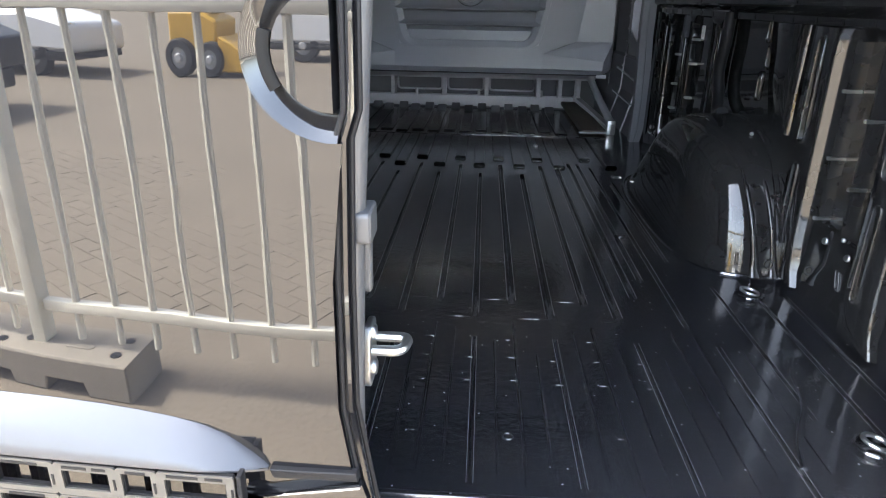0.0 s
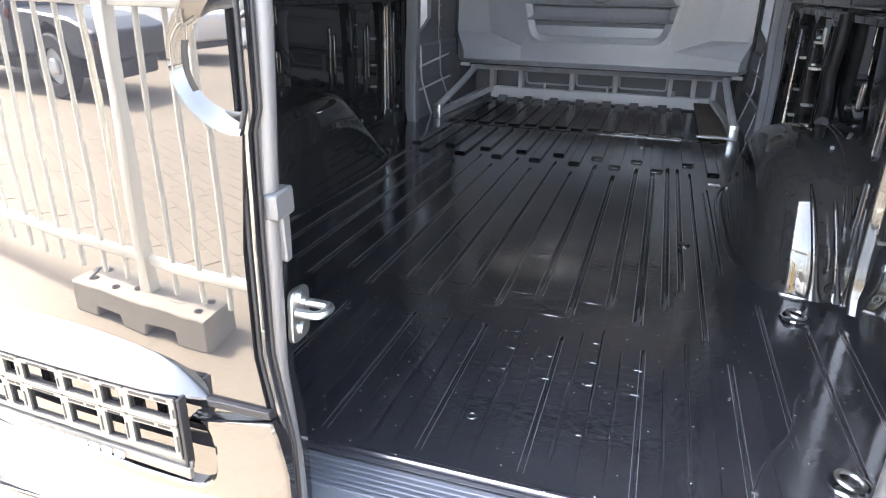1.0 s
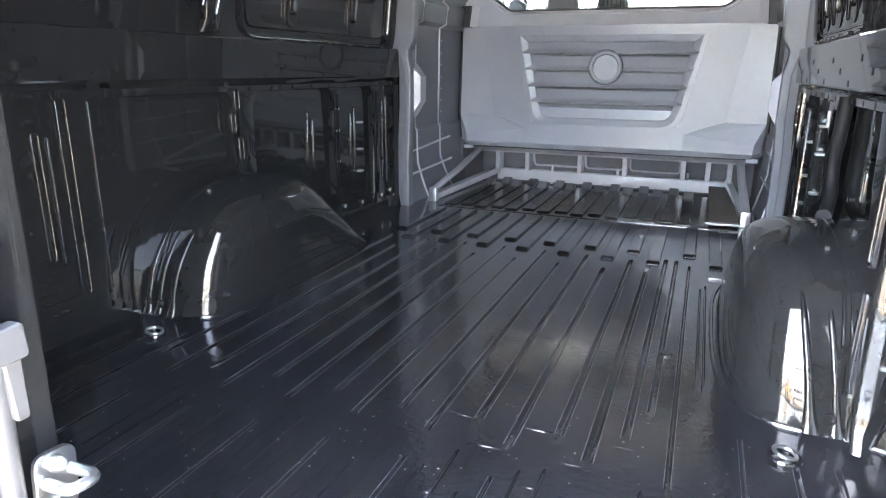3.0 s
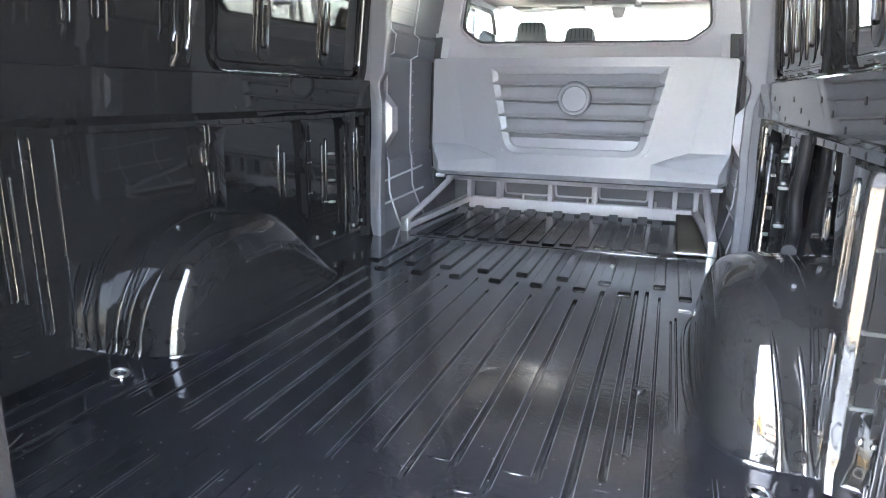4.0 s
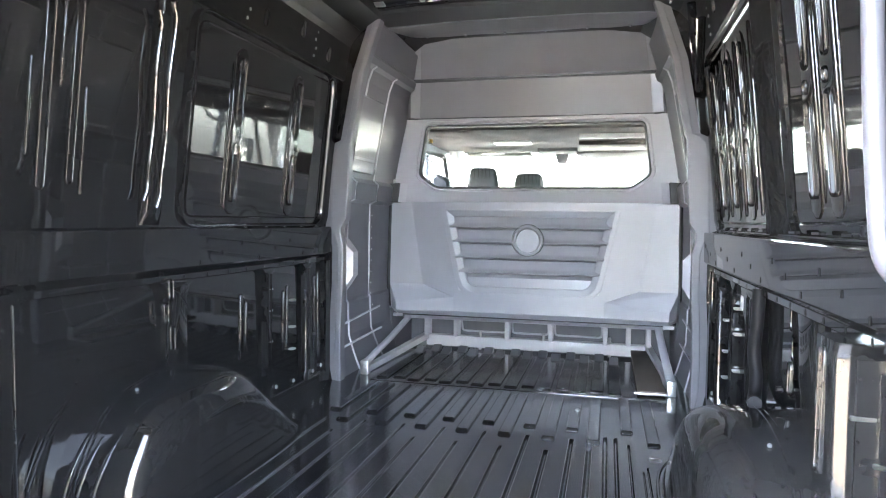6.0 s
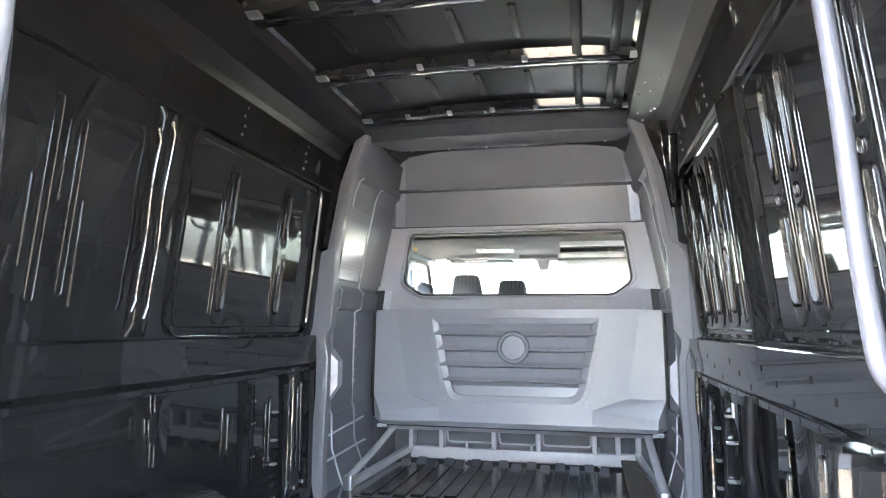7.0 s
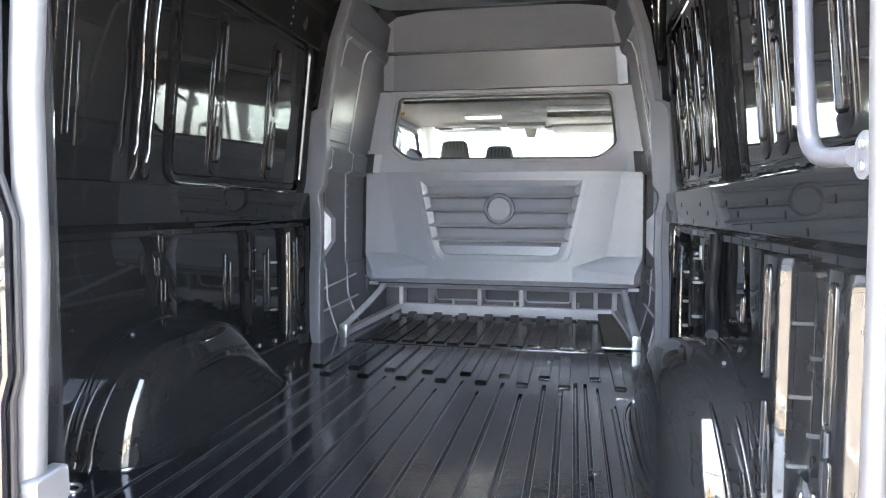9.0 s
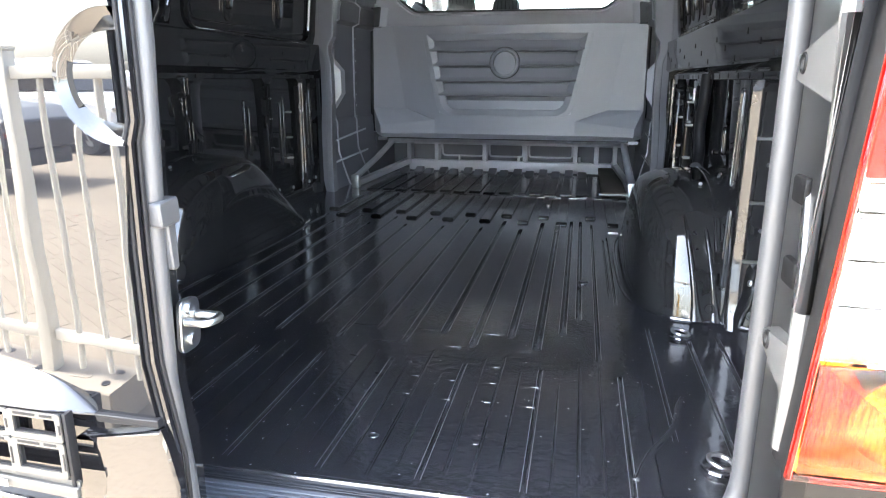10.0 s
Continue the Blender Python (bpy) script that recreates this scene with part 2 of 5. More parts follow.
            out.append(c + u * (s * h) + u * (r * math.cos(a)) + v * (r * math.sin(a)))
    return out


def ring_pill(bm, centre, u, v, length, width, rim, height):
    """A raised, rounded rim round a slot."""
    u, v = Vector(u).normalized(), Vector(v).normalized()
    nrm = u.cross(v)
    c = Vector(centre)
    rings = [stadium(c - nrm * 0.003, u, v, length + 2 * rim, width + 2 * rim)]
    for k in range(7):
        a = math.pi * k / 6
        g = rim * (1 + math.cos(a))
        rings.append(stadium(c + nrm * height * math.sin(a), u, v, length + g, width + g))
    rings.append(stadium(c - nrm * 0.003, u, v, length, width))
    return loft(bm, rings, caps=False)


def soft_pill(bm, centre, u, v, length, width, height, r):
    """A flat-topped pressing with rolled flanks of radius r."""
    u, v = Vector(u).normalized(), Vector(v).normalized()
    nrm = u.cross(v)
    c = Vector(centre)
    rings = [stadium(c - nrm * 0.003, u, v, length + 0.004, width + 0.004), stadium(c, u, v, length + 0.002, width + 0.002)]
    for k in range(6):
        a = math.pi / 2 * k / 5
        d = 2 * r * (1 - math.cos(a))
        rings.append(stadium(c + nrm * height * (0.1 + 0.9 * math.sin(a)), u, v, length - d, max(0.001, width - d)))
    return loft(bm, rings)


def torus(bm, centre, axis, R, r, n=24, m=8):
    a = Vector(axis).normalized()
    u = a.orthogonal().normalized()
    v = a.cross(u)
    c = Vector(centre)
    rings = []
    for k in range(n):
        d = u * math.cos(k * math.tau / n) + v * math.sin(k * math.tau / n)
        rings.append([c + d * (R + r * math.cos(j * math.tau / m)) + a * (r * math.sin(j * math.tau / m)) for j in range(m)])
    return loft(bm, rings + [rings[0]], caps=False)


def disc(bm, centre, axis, r, h, n=16, bev=0.0):
    a = Vector(axis).normalized()
    u = a.orthogonal().normalized()
    v = a.cross(u)
    c = Vector(centre)
    def circ(rad, off):
        return [c + a * off + (u * math.cos(k * math.tau / n) + v * math.sin(k * math.tau / n)) * rad for k in range(n)]
    return loft(bm, [circ(r, 0), circ(r, h - bev), circ(r - bev, h)])


def B():
    return bmesh.new()


def lerp_table(table, z):
    for (a, x), (b, y) in zip(table, table[1:]):
        if z <= b:
            return x + (y - x) * max(0, (z - a)) / (b - a)
    return table[-1][1]


# ---- yard ----
ground_bm = B()
N = 40
for i in range(N + 1):
    for j in range(N + 1):
        u, v = 2 * i / N - 1, 2 * j / N - 1
        x, y = 400 * u * abs(u) ** 3, 400 * v * abs(v) ** 3
        ground_bm.verts.new((x, y, 0.012 * noise.noise(Vector((x * 0.4, y * 0.4, 0))) if abs(x) < 12 and y < -2 else 0.0))
ground_bm.verts.ensure_lookup_table()
for i in range(N):
    for j in range(N):
        a = i * (N + 1) + j
        ground_bm.faces.new([ground_bm.verts[k] for k in (a, a + N + 1, a + N + 2, a + 1)])
ground = tagged(part("ground", ground_bm, SAND), "sandy worn yard paving around the parked van", "ground", kind="structure")


# ---- van shell ----
FLOOR_Z = 0.60
WALL = [(0.55, 0.915), (1.39, 0.925), (1.76, 0.89), (2.0, 0.862), (2.14, 0.842), (2.26, 0.815), (2.34, 0.77), (2.40, 0.70), (2.45, 0.61)]


def wall_x(z):
    return lerp_table(WALL, z)


def sheet(profile, y0, y1, thick, steps=1):
    """A pressed sheet drawn along y from a profile of (x, z), with thickness."""
    bm = B()
    outer = []
    for i, p in enumerate(profile):
        a, b = Vector(profile[max(i - 1, 0)]), Vector(profile[min(i + 1, len(profile) - 1)])
        d = (b - a).normalized()
        nrm = Vector((d.y, -d.x))
        outer.append((p[0] + nrm.x * thick, p[1] + nrm.y * thick))
    ring = list(profile) + list(reversed(outer))
    return loft(bm, [[(x, y0 + (y1 - y0) * k / steps, z) for x, z in ring] for k in range(steps + 1)])


# pressed floor: grooves of (x, near end, far end, half width, depth) in one sheet
GROOVES = []
for k in range(-8, 5):
    GROOVES.append((0.016 + 0.0825 * k, 0.90 - 0.07 * (k % 2), 2.245 if k % 2 == 0 else 2.10, 0.0085 if k < 2 else 0.0105, 0.0080 if k < 2 else 0.0100))
for x, y0, y1, w, d in ((0.412, 0.84, 2.43, 0.012, 0.010), (0.468, 0.95, 2.30, 0.010, 0.009), (0.506, 1.05, 2.30, 0.009, 0.009), (0.552, 0.80, 2.24, 0.0065, 0.008), (0.607, 1.20, 2.02, 0.005, 0.006), (0.592, 1.25, 1.98, 0.004, 0.004)):
    GROOVES.append((x, y0, y1, w, d))
for s in (-1, 1):
    GROOVES += [(s * 0.765, 0.36, 1.0, 0.006, 0.003), (s * 0.835, 0.36, 1.0, 0.006, 0.003), (s * 0.675, 0.50, 1.04, 0.005, 0.003)]
for k in range(-8, 8):
    GROOVES.append((0.016 + 0.0825 * k, 0.285, 0.80 - 0.06 * (k % 2), 0.0055 if k % 2 else 0.0040, 0.0018 if k % 2 else 0.0012))
    GROOVES.append((0.057 + 0.0825 * k, 0.30, 0.78 - 0.05 * (k % 3), 0.0030, 0.0008))
DENTS = []
for k in range(-7, 4):
    DENTS.append((0.056 + 0.083 * k, 0.825 if k % 2 == 0 else 0.921, 0.030, 0.004, 0.0009))
DENTS += [(0.637, 2.10, 0.02, 0.02, 0.008), (0.30, 0.45, 0.002, 0.12, 0.0012), (-0.02, 0.45, 0.002, 0.12, 0.0012)]


def floor_sheet():
    xs, ys = {-0.93, 0.93}, {0.262, 3.73}
    for x, y0, y1, w, d in GROOVES:
        xs |= {round(x + w * f, 5) for f in (-1, -0.82, -0.2, 0.2, 0.82, 1)}
        ys |= {y0, round(y0 + 0.05, 4), round(y0 + 0.12, 4), round(y1 - 0.012, 4), y1}
    for x, y, hx, hy, d in DENTS:
        xs |= {round(x + hx * f, 5) for f in (-1, 1)} | {round(x + f * (hx - 0.0015), 5) for f in (-1, 1)}
        ys |= {round(y + hy * f, 5) for f in (-1, 1)} | {round(y + f * (hy - 0.0015), 5) for f in (-1, 1)}
    xs, ys = sorted(xs), sorted(ys)

    def depth(x, y):
        best = 0.0
        for gx, y0, y1, w, d in GROOVES:
            q = abs(x - gx) / w
            if q < 0.999 and y0 < y < y1:
                a = min(1.0, max(0.0, (y - y0) / 0.12)) * min(1.0, (y1 - y) / 0.012)
                c = 1.0 if q < 0.3 else 0.06 if q > 0.8 else (1 - q) / 0.8
                best = max(best, d * a * c)
        for gx, gy, hx, hy, d in DENTS:
            if abs(x - gx) < hx - 0.001 and abs(y - gy) < hy - 0.001:
                best = max(best, d)
        return best
    verts = [(x, y, FLOOR_Z - depth(x, y)) for y in ys for x in xs]
    n = len(xs)
    faces = [(j * n + i, j * n + i + 1, (j + 1) * n + i + 1, (j + 1) * n + i) for j in range(len(ys) - 1) for i in range(n - 1)]
    me = bpy.data.meshes.new("floor")
    me.from_pydata(verts, [], faces)
    bm = B()
    bm.from_mesh(me)
    bpy.data.meshes.remove(me)
    box(bm, (-0.93, 0.262, FLOOR_Z - 0.05), (0.93, 3.73, FLOOR_Z - 0.012))
    for e in [e for e in bm.edges if e.is_boundary]:
        ret = bmesh.ops.extrude_edge_only(bm, edges=[e])
        for v in ret["geom"]:
            if isinstance(v, bmesh.types.BMVert):
                v.co.z = FLOOR_Z - 0.02
    return bm


floor = tagged(part("floor", floor_sheet(), FLOOR_PAINT, smooth=False), "scuffed gloss black ribbed steel cargo floor", "floor", kind="structure")
# groove lips are coloured light, in place of an edge highlight
floor.data.materials.append(EDGE_GLINT)
for p in floor.data.polygons:
    c = p.center
    if c.z > FLOOR_Z - 0.002 and any(w > 0.0045 and 0.80 * w < abs(gx - c.x) < w and y0 + 0.02 < c.y < y1 for gx, y0, y1, w, d in GROOVES):
        p.material_index = 1
part("rear_flange", prism(B(), rounded([(0.260, 0.575), (0.276, 0.575), (0.276, 0.6045), (0.264, 0.6045)], 0.004), "x", -0.74, 0.74), FLOOR_PAINT, floor)

for s, side in ((-1, "left"), (1, "right")):
    prof = [(s * x, z) for z, x in WALL]
    w = tagged(part("wall_" + side, sheet(prof, 0.30, 3.86, s * 0.03), PAINT), "gloss black painted steel cargo side wall, unlined", "wall", kind="structure")
    if s < 0:
        wall_left = w
    else:
        wall_right = w

roof_prof = [(-0.61, 2.45), (-0.45, 2.468), (-0.2, 2.476), (0, 2.478), (0.2, 2.476), (0.45, 2.468), (0.61, 2.45)]
ceiling_bm = B()
ring = roof_prof + [(x, z + 0.02) for x, z in reversed(roof_prof)]
loft(ceiling_bm, [[(x, y, z) for x, z in ring] for y in (0.12, 3.75)])
for y in (1.385, 1.955, 2.525, 0.815):
    for x in (-0.42, -0.21, 0.0, 0.21, 0.42, 0.55):
        z = lerp_table([(a, b) for a, b in roof_prof], x)
        soft_pill(ceiling_bm, (x, y - 0.06, z), (0, 1, 0), (1, 0, 0), 0.26, 0.030, 0.008, 0.006)
    for x in (0.415, 0.552):
        box(ceiling_bm, (x - 0.017, y - 0.25, 2.440), (x + 0.017, y + 0.25, 2.475), 0.006)
ceiling = tagged(part("ceiling", ceiling_bm, CANT_PAINT), "black steel roof skin with cross bows", "ceiling", kind="structure")
for y in (2.755, 2.19, 1.63, 1.07, 0.51):
    bow = [(-0.66, 2.435), (-0.63, 2.421), (-0.45, 2.432), (-0.2, 2.438), (0, 2.440), (0.2, 2.438), (0.45, 2.432), (0.63, 2.421), (0.66, 2.435)]
    bow_bm = B()
    loft(bow_bm, [[(x, y + dy, z + dz) for x, z in bow] for dy, dz in ((-0.062, 0.045), (-0.050, 0.008), (-0.046, 0.002), (-0.040, 0.0), (-0.008, 0.0), (-0.004, 0.004), (0.004, 0.004), (0.008, 0.0), (0.040, 0.0), (0.046, 0.002), (0.050, 0.008), (0.062, 0.045))], closed=False)
    bow_part = part("roof_bow", bow_bm, PAINT, ceiling)
    for k in range(7):
        x = -0.60 + k * 0.205
        z = 2.440 - 0.045 * x * x
        # folded end tabs that catch the light
        part("bow_tab", prism(B(), rounded([(y - 0.072, z + 0.006), (y - 0.052, z - 0.008), (y - 0.030, z - 0.007), (y - 0.034, z + 0.004)], 0.003, 2), "x", x - (0.024 if k in (0, 6) else 0.011), x + (0.024 if k in (0, 6) else 0.011), 0.002), ZINC if k in (0, 1, 2, 3, 4, 6) else PAINT, bow_part)
        part("bow_hole", disc(B(), (x + 0.1, y + 0.02, z - 0.0008), (0, 0, -1), 0.010, 0.0016, 12), BLACK_RUBBER, bow_part)

# ---- wheel arches ----
ARCH = [(0.575, 1.106, 2.17, 0.632), (0.602, 1.112, 2.155, 0.636), (0.66, 1.122, 2.06, 0.640), (0.72, 1.137, 1.98, 0.643), (0.76, 1.153, 1.92, 0.645), (0.79, 1.170, 1.88, 0.647), (0.82, 1.190, 1.84, 0.650), (0.85, 1.213, 1.80, 0.655), (0.875, 1.238, 1.765, 0.661), (0.895, 1.265, 1.735, 0.669), (0.909, 1.290, 1.71, 0.680), (0.919, 1.316, 1.69, 0.693), (0.929, 1.352, 1.66, 0.715), (0.938, 1.40, 1.61, 0.745), (0.946, 1.46, 1.55, 0.80)]


def arch_ring(s, z, y0, y1, inn, n=30):
    """Plan outline of the arch at one height, from its rear foot round to its front foot."""
    out = []
    for k in range(n + 1):
        a = math.pi * k / n
        cx, sx = math.cos(a), math.sin(a)
        y = (y0 + y1) / 2 - (y1 - y0) / 2 * math.copysign(abs(cx) ** 0.62, cx)
        out.append((s * (0.925 - (0.925 - inn) * abs(sx) ** 0.40), y, z))
    return out


def wheel_arch(s):
    t = thing("wheel_arch", "gloss black rounded steel wheel arch box on the cargo floor", "wheel arch", "wheel arches")
    part("arch_shell", loft(B(), [arch_ring(s, *r) for r in ARCH]), PAINT, t)
    part("weld_flange", tube(B(), arch_ring(s, 0.603, 1.108, 2.165, 0.624), 0.005, 6), FLOOR_PAINT, t)
    # pleats on the rear face
    for x, lean, w in ((0.806, -0.044, 0.008), (0.852, -0.042, 0.007), (0.890, -0.034, 0.009)):
        rings = []
        for z, y, f in ((0.604, 1.094, 2.2), (0.625, 1.104, 1.7), (0.66, 1.108, 1.2), (0.72, 1.122, 1.0), (0.76, 1.139, 0.95), (0.79, 1.156, 0.9), (0.82, 1.177, 0.8), (0.85, 1.203, 0.5), (0.872, 1.234, 0.2)):
            xc = x + lean * (z - 0.6) / 0.3
            rings.append([(s * (xc + w * f * math.cos(a)), y + 0.016 - w * 0.9 * min(1.0, f) * math.sin(a), z) for a in [math.pi * k / 8 for k in range(9)]])
        part("pleat", loft(B(), rings, closed=False), PAINT, t)
    # folded seam over the crown
    for x, r in ((0.843, 0.004), (0.857, 0.003)):
        part("crown_seam", tube(B(), [(s * x, y, z) for y, z in ((1.121, 0.70), (1.152, 0.76), (1.189, 0.82), (1.236, 0.875), (1.286, 0.909), (1.34, 0.928), (1.43, 0.944), (1.54, 0.946), (1.62, 0.932))], r, 6), PAINT, t)
    for x in (0.832, 0.876):
        part("foot_grommet", torus(B(), (s * x, 1.108, 0.640), (0, -1, 0.25), 0.010, 0.003, 16, 6), PAINT, t)
    part("crown_bolt", disc(B(), (s * 0.818, 1.33, 0.925), (0, -0.4, 1), 0.005, 0.006, 10, 0.001), ZINC, t)
    return t


wheel_arch(-1)
wheel_arch(1)

# ---- side wall pressings ----
def wall_pressings(s, wall):
    vy = Vector((0, s, 0))

    def up_at(z0, z1, dy=0.0):
        return Vector((s * (wall_x(z1) - wall_x(z0)) / (z1 - z0), dy, 1)).normalized()

    def emboss(y, z0, z1, w, h, name="pressed_rib", dy=0.0, lift=0.0):
        """A flat-topped pressing with rolled flanks."""
        zc = (z0 + z1) / 2
        part(name, soft_pill(B(), (s * (wall_x(zc) - lift), y, zc), up_at(z0, z1, dy), vy, z1 - z0, w, h, min(0.007, w * 0.48)), PAINT, wall)

    def slot_ring(y, z0, z1, w, rim, h, lift=0.0, name="stiffener", dy=0.0):
        zc = (z0 + z1) / 2
        part(name, ring_pill(B(), (s * (wall_x(zc) - lift), y, zc), up_at(z0, z1, dy), vy, z1 - z0, w, rim, h), PAINT, wall)

    # belt rail: a folded box section with a flat face and a lower flange
    o = 0.022 if s < 0 else 0.004
    y_end = 0.34
    prof = [(0.93, 1.205), (0.902 + o * 0.5, 1.205), (0.8995 + o * 0.5, 1.2075), (0.899 + o * 0.5, 1.226), (0.896 + o * 0.5, 1.231), (0.872 + o, 1.246), (0.8685 + o, 1.251), (0.864 + o, 1.374), (0.865 + o, 1.377), (0.868 + o, 1.379), (0.93, 1.381)]
    part("belt_rail", prism(B(), [(s * x, z) for x, z in prof], "y", y_end, 2.86), PAINT, wall, smooth=False)
    # cant rail and roof edge rail
    part("cant_rail", prism(B(), [(s * x, z) for x, z in ((0.86, 2.105), (0.836, 2.108), (0.830, 2.112), (0.818, 2.20), (0.803, 2.27), (0.790, 2.295), (0.745, 2.345), (0.77, 2.365))], "y", 0.34, 2.86), CANT_PAINT, wall, smooth=False)
    part("roof_rail", prism(B(), [(s * x, z) for x, z in ((0.76, 2.352), (0.745, 2.346), (0.640, 2.395), (0.625, 2.44), (0.66, 2.45))], "y", 0.30, 2.86), CANT_PAINT, wall, smooth=False)
    # upper posts with narrow rounded edges
    for y, w, proud in ((2.80, 0.11, 0.014), (1.515 if s < 0 else 1.69, 0.072 if s < 0 else 0.11, 0.026), (0.42, 0.14, 0.034)):
        rings = []
        for z in (1.39, 1.43, 1.6, 1.8, 2.0, 2.07, 2.10):
            x0 = wall_x(z)
            x1, h = x0 - proud * (0.5 if z in (1.39, 2.10) else 1.0), w / 2 + (0.012 if z in (1.39, 2.10) else 0.0) + 0.002 * math.sin(z * 23)
            side = [(x0 + 0.01, -h), (x1 + 0.012, -h + 0.003), (x1 + 0.008, -h + 0.006), (x1 + 0.004, -h + 0.014), (x1 + 0.001, -h * 0.4)]
            sec = side + [(x, -d) for x, d in reversed(side)]
            if s > 0 and 1 < y < 2:
                sec = [(x0 + 0.01, -h), (x0 - 0.001, -h + 0.002), (x0 - 0.004, -h + 0.006), (x0 - 0.036, h - 0.016), (x0 - 0.039, h - 0.010), (x0 - 0.036, h - 0.003), (x0 + 0.01, h)]
            rings.append([(s * x, y + d, z) for x, d in sec])
        part("post", loft(B(), rings), PAINT, wall)
    for y, w in ((2.81, 0.10), (0.42, 0.14)):
        part("lower_post", loft(B(), [[(s * x, y + d, z) for x, d in ((0.935, -w / 2), (0.90, -w / 2 + 0.004), (0.894, -w / 2 + 0.012), (0.894, w / 2 - 0.012), (0.90, w / 2 - 0.004), (0.935, w / 2))] for z in (0.60, 0.9, 1.21)]), PAINT, wall)
    # rounded frames of the blanked windows
    for y0, y1 in (((1.65, 2.75),) if s < 0 else ((1.77, 2.75), (0.48, 1.635))):
        out = rounded([(y0, 1.382), (y1, 1.382), (y1, 2.108), (y0, 2.108)], 0.085, 7)
        deep = 0.015 if s < 0 else 0.011
        def lift(pts, off):
            return [(s * (wall_x(z) - off), y, z) for y, z in pts]
        part("window_frame_pressing", loft(B(), [lift(out, -0.01), lift(out, deep - 0.003), lift(inset(out, 0.0015), deep - 0.0005), lift(inset(out, 0.004), deep), lift(inset(out, 0.0075), deep - 0.0005), lift(inset(out, 0.009), deep - 0.003), lift(inset(out, 0.013), 0.0), lift(out, -0.01)], caps=False), PAINT, wall)
        part("window_inner_lip", loft(B(), [lift(inset(out, 0.032), -0.004), lift(inset(out, 0.034), 0.004), lift(inset(out, 0.037), 0.005), lift(inset(out, 0.044), -0.004)], caps=False), PAINT, wall)
        # stiffener columns with stacked slots
        for y in ((1.955, 2.41) if s < 0 else (2.56, 2.32, 2.08) if y0 > 1 else (1.41, 1.27, 0.92)):
            emboss(y, 1.425, 2.045, 0.088, 0.007, "stiffener_column")
            emboss(y - 0.057, 1.46, 1.98, 0.012, 0.005, "stiffener_flange")
            for z0, z1 in ((1.475, 1.695), (1.765, 2.005)):
                slot_ring(y, z0, z1, 0.036, 0.0032, 0.0045, 0.0072)
            slot_ring(y + 0.012, 1.712, 1.742, 0.020, 0.003, 0.004, 0.0075)
        if s > 0 and y0 > 1:
            for y in (1.86, 1.95, 2.19, 2.45, 2.66):
                emboss(y, 1.44, 2.04, 0.020, 0.009)
        if s > 0:
            # small clips along the foot of the frame
            for k in range(6):
                y = y0 + 0.10 + (y1 - y0 - 0.2) * k / 5
                part("foot_tab", box(B(), (0.897, y - 0.03, 1.392), (0.91, y + 0.03, 1.402), 0.002, 1), PAINT, wall)
    # ribs of the plain upper panel
    if s < 0:
        for y, z0, z1, w in ((1.105, 1.48, 2.01, 0.020), (1.195, 1.50, 1.97, 0.016)):
            slot_ring(y, z0, z1, w, 0.005, 0.006, name="pressed_rib")
        for y, z0, z1 in ((1.150, 1.74, 1.96), (1.235, 1.47, 1.76), (1.06, 1.56, 1.80)):
            emboss(y, z0, z1, 0.010, 0.005)
        # two beads down the middle post
        for y, z0, z1 in ((1.470, 1.455, 2.03), (1.530, 1.435, 2.07)):
            pts = [(s * (wall_x(z) - 0.0265), y + 0.004 * math.sin(z * 19 + y * 9), z) for z in [z0 + (z1 - z0) * k / 14 for k in range(15)]]
            pts[0], pts[-1] = (pts[0][0], pts[0][1] - 0.014, pts[0][2] + 0.008), (pts[-1][0], pts[-1][1] - 0.02, pts[-1][2] - 0.006)
            part("post_bead", tube(B(), pts, 0.0065, 10, up=(0, 1, 0)), PAINT, wall)
    # lower inner panel: posts and strips that leave framed openings to the outer skin
    posts = ((1.62, 0.11), (2.215, 0.046), (2.575, 0.046)) if s < 0 else ((1.98, 0.075), (2.275, 0.030), (2.60, 0.030))
    for y, w in posts:
        rings = []
        for z, f in ((0.64, 0.035), (0.68, 0.012), (0.71, 0.0), (0.95, 0.0), (1.15, 0.0), (1.185, 0.012), (1.208, 0.04)):
            h = w / 2 + f
            side = [(0.93, -h), (0.905, -h + 0.002), (0.8985, -h + 0.005), (0.896, -h + 0.010)]
            rings.append([(s * x, y + d, z) for x, d in side + [(x, -d) for x, d in reversed(side)]])
        part("panel_post", loft(B(), rings), PAINT, wall)
        for d in ((-w / 2 + 0.008, w / 2 - 0.010) if w < 0.1 else ()):
            part("post_bead", tube(B(), [(s * 0.8955, y + d + 0.002 * math.sin(z * 31), z) for z in [0.705 + 0.48 * k / 10 for k in range(11)]], 0.0045, 8, up=(0, 1, 0)), PAINT, wall)
    part("panel_foot", prism(B(), [(s * x, z) for x, z in ((0.93, 0.60), (0.892, 0.60), (0.894, 0.65), (0.898, 0.664), (0.906, 0.668), (0.93, 0.668))], "y", 2.08, 2.86), PAINT, wall)
    # ribs of the outer skin inside the openings, bowed a little
    for y, z0, z1, dy in ((2.03, 0.86, 1.12, 0.06), (2.07, 0.88, 1.09, 0.05), (2.375, 0.80, 1.10, 0.04), (2.41, 0.84, 1.12, 0.05), (2.69, 0.76, 1.14, 0.03), (2.73, 0.72, 1.16, 0.0)):
        emboss(y, z0, z1, 0.016, 0.008, dy=dy)
    if s < 0:
        slot_ring(0.95, 0.71, 1.21, 0.020, 0.006, 0.007, name="pressed_rib")
        slot_ring(0.87, 0.82, 1.13, 0.012, 0.006, 0.007, name="pressed_rib")
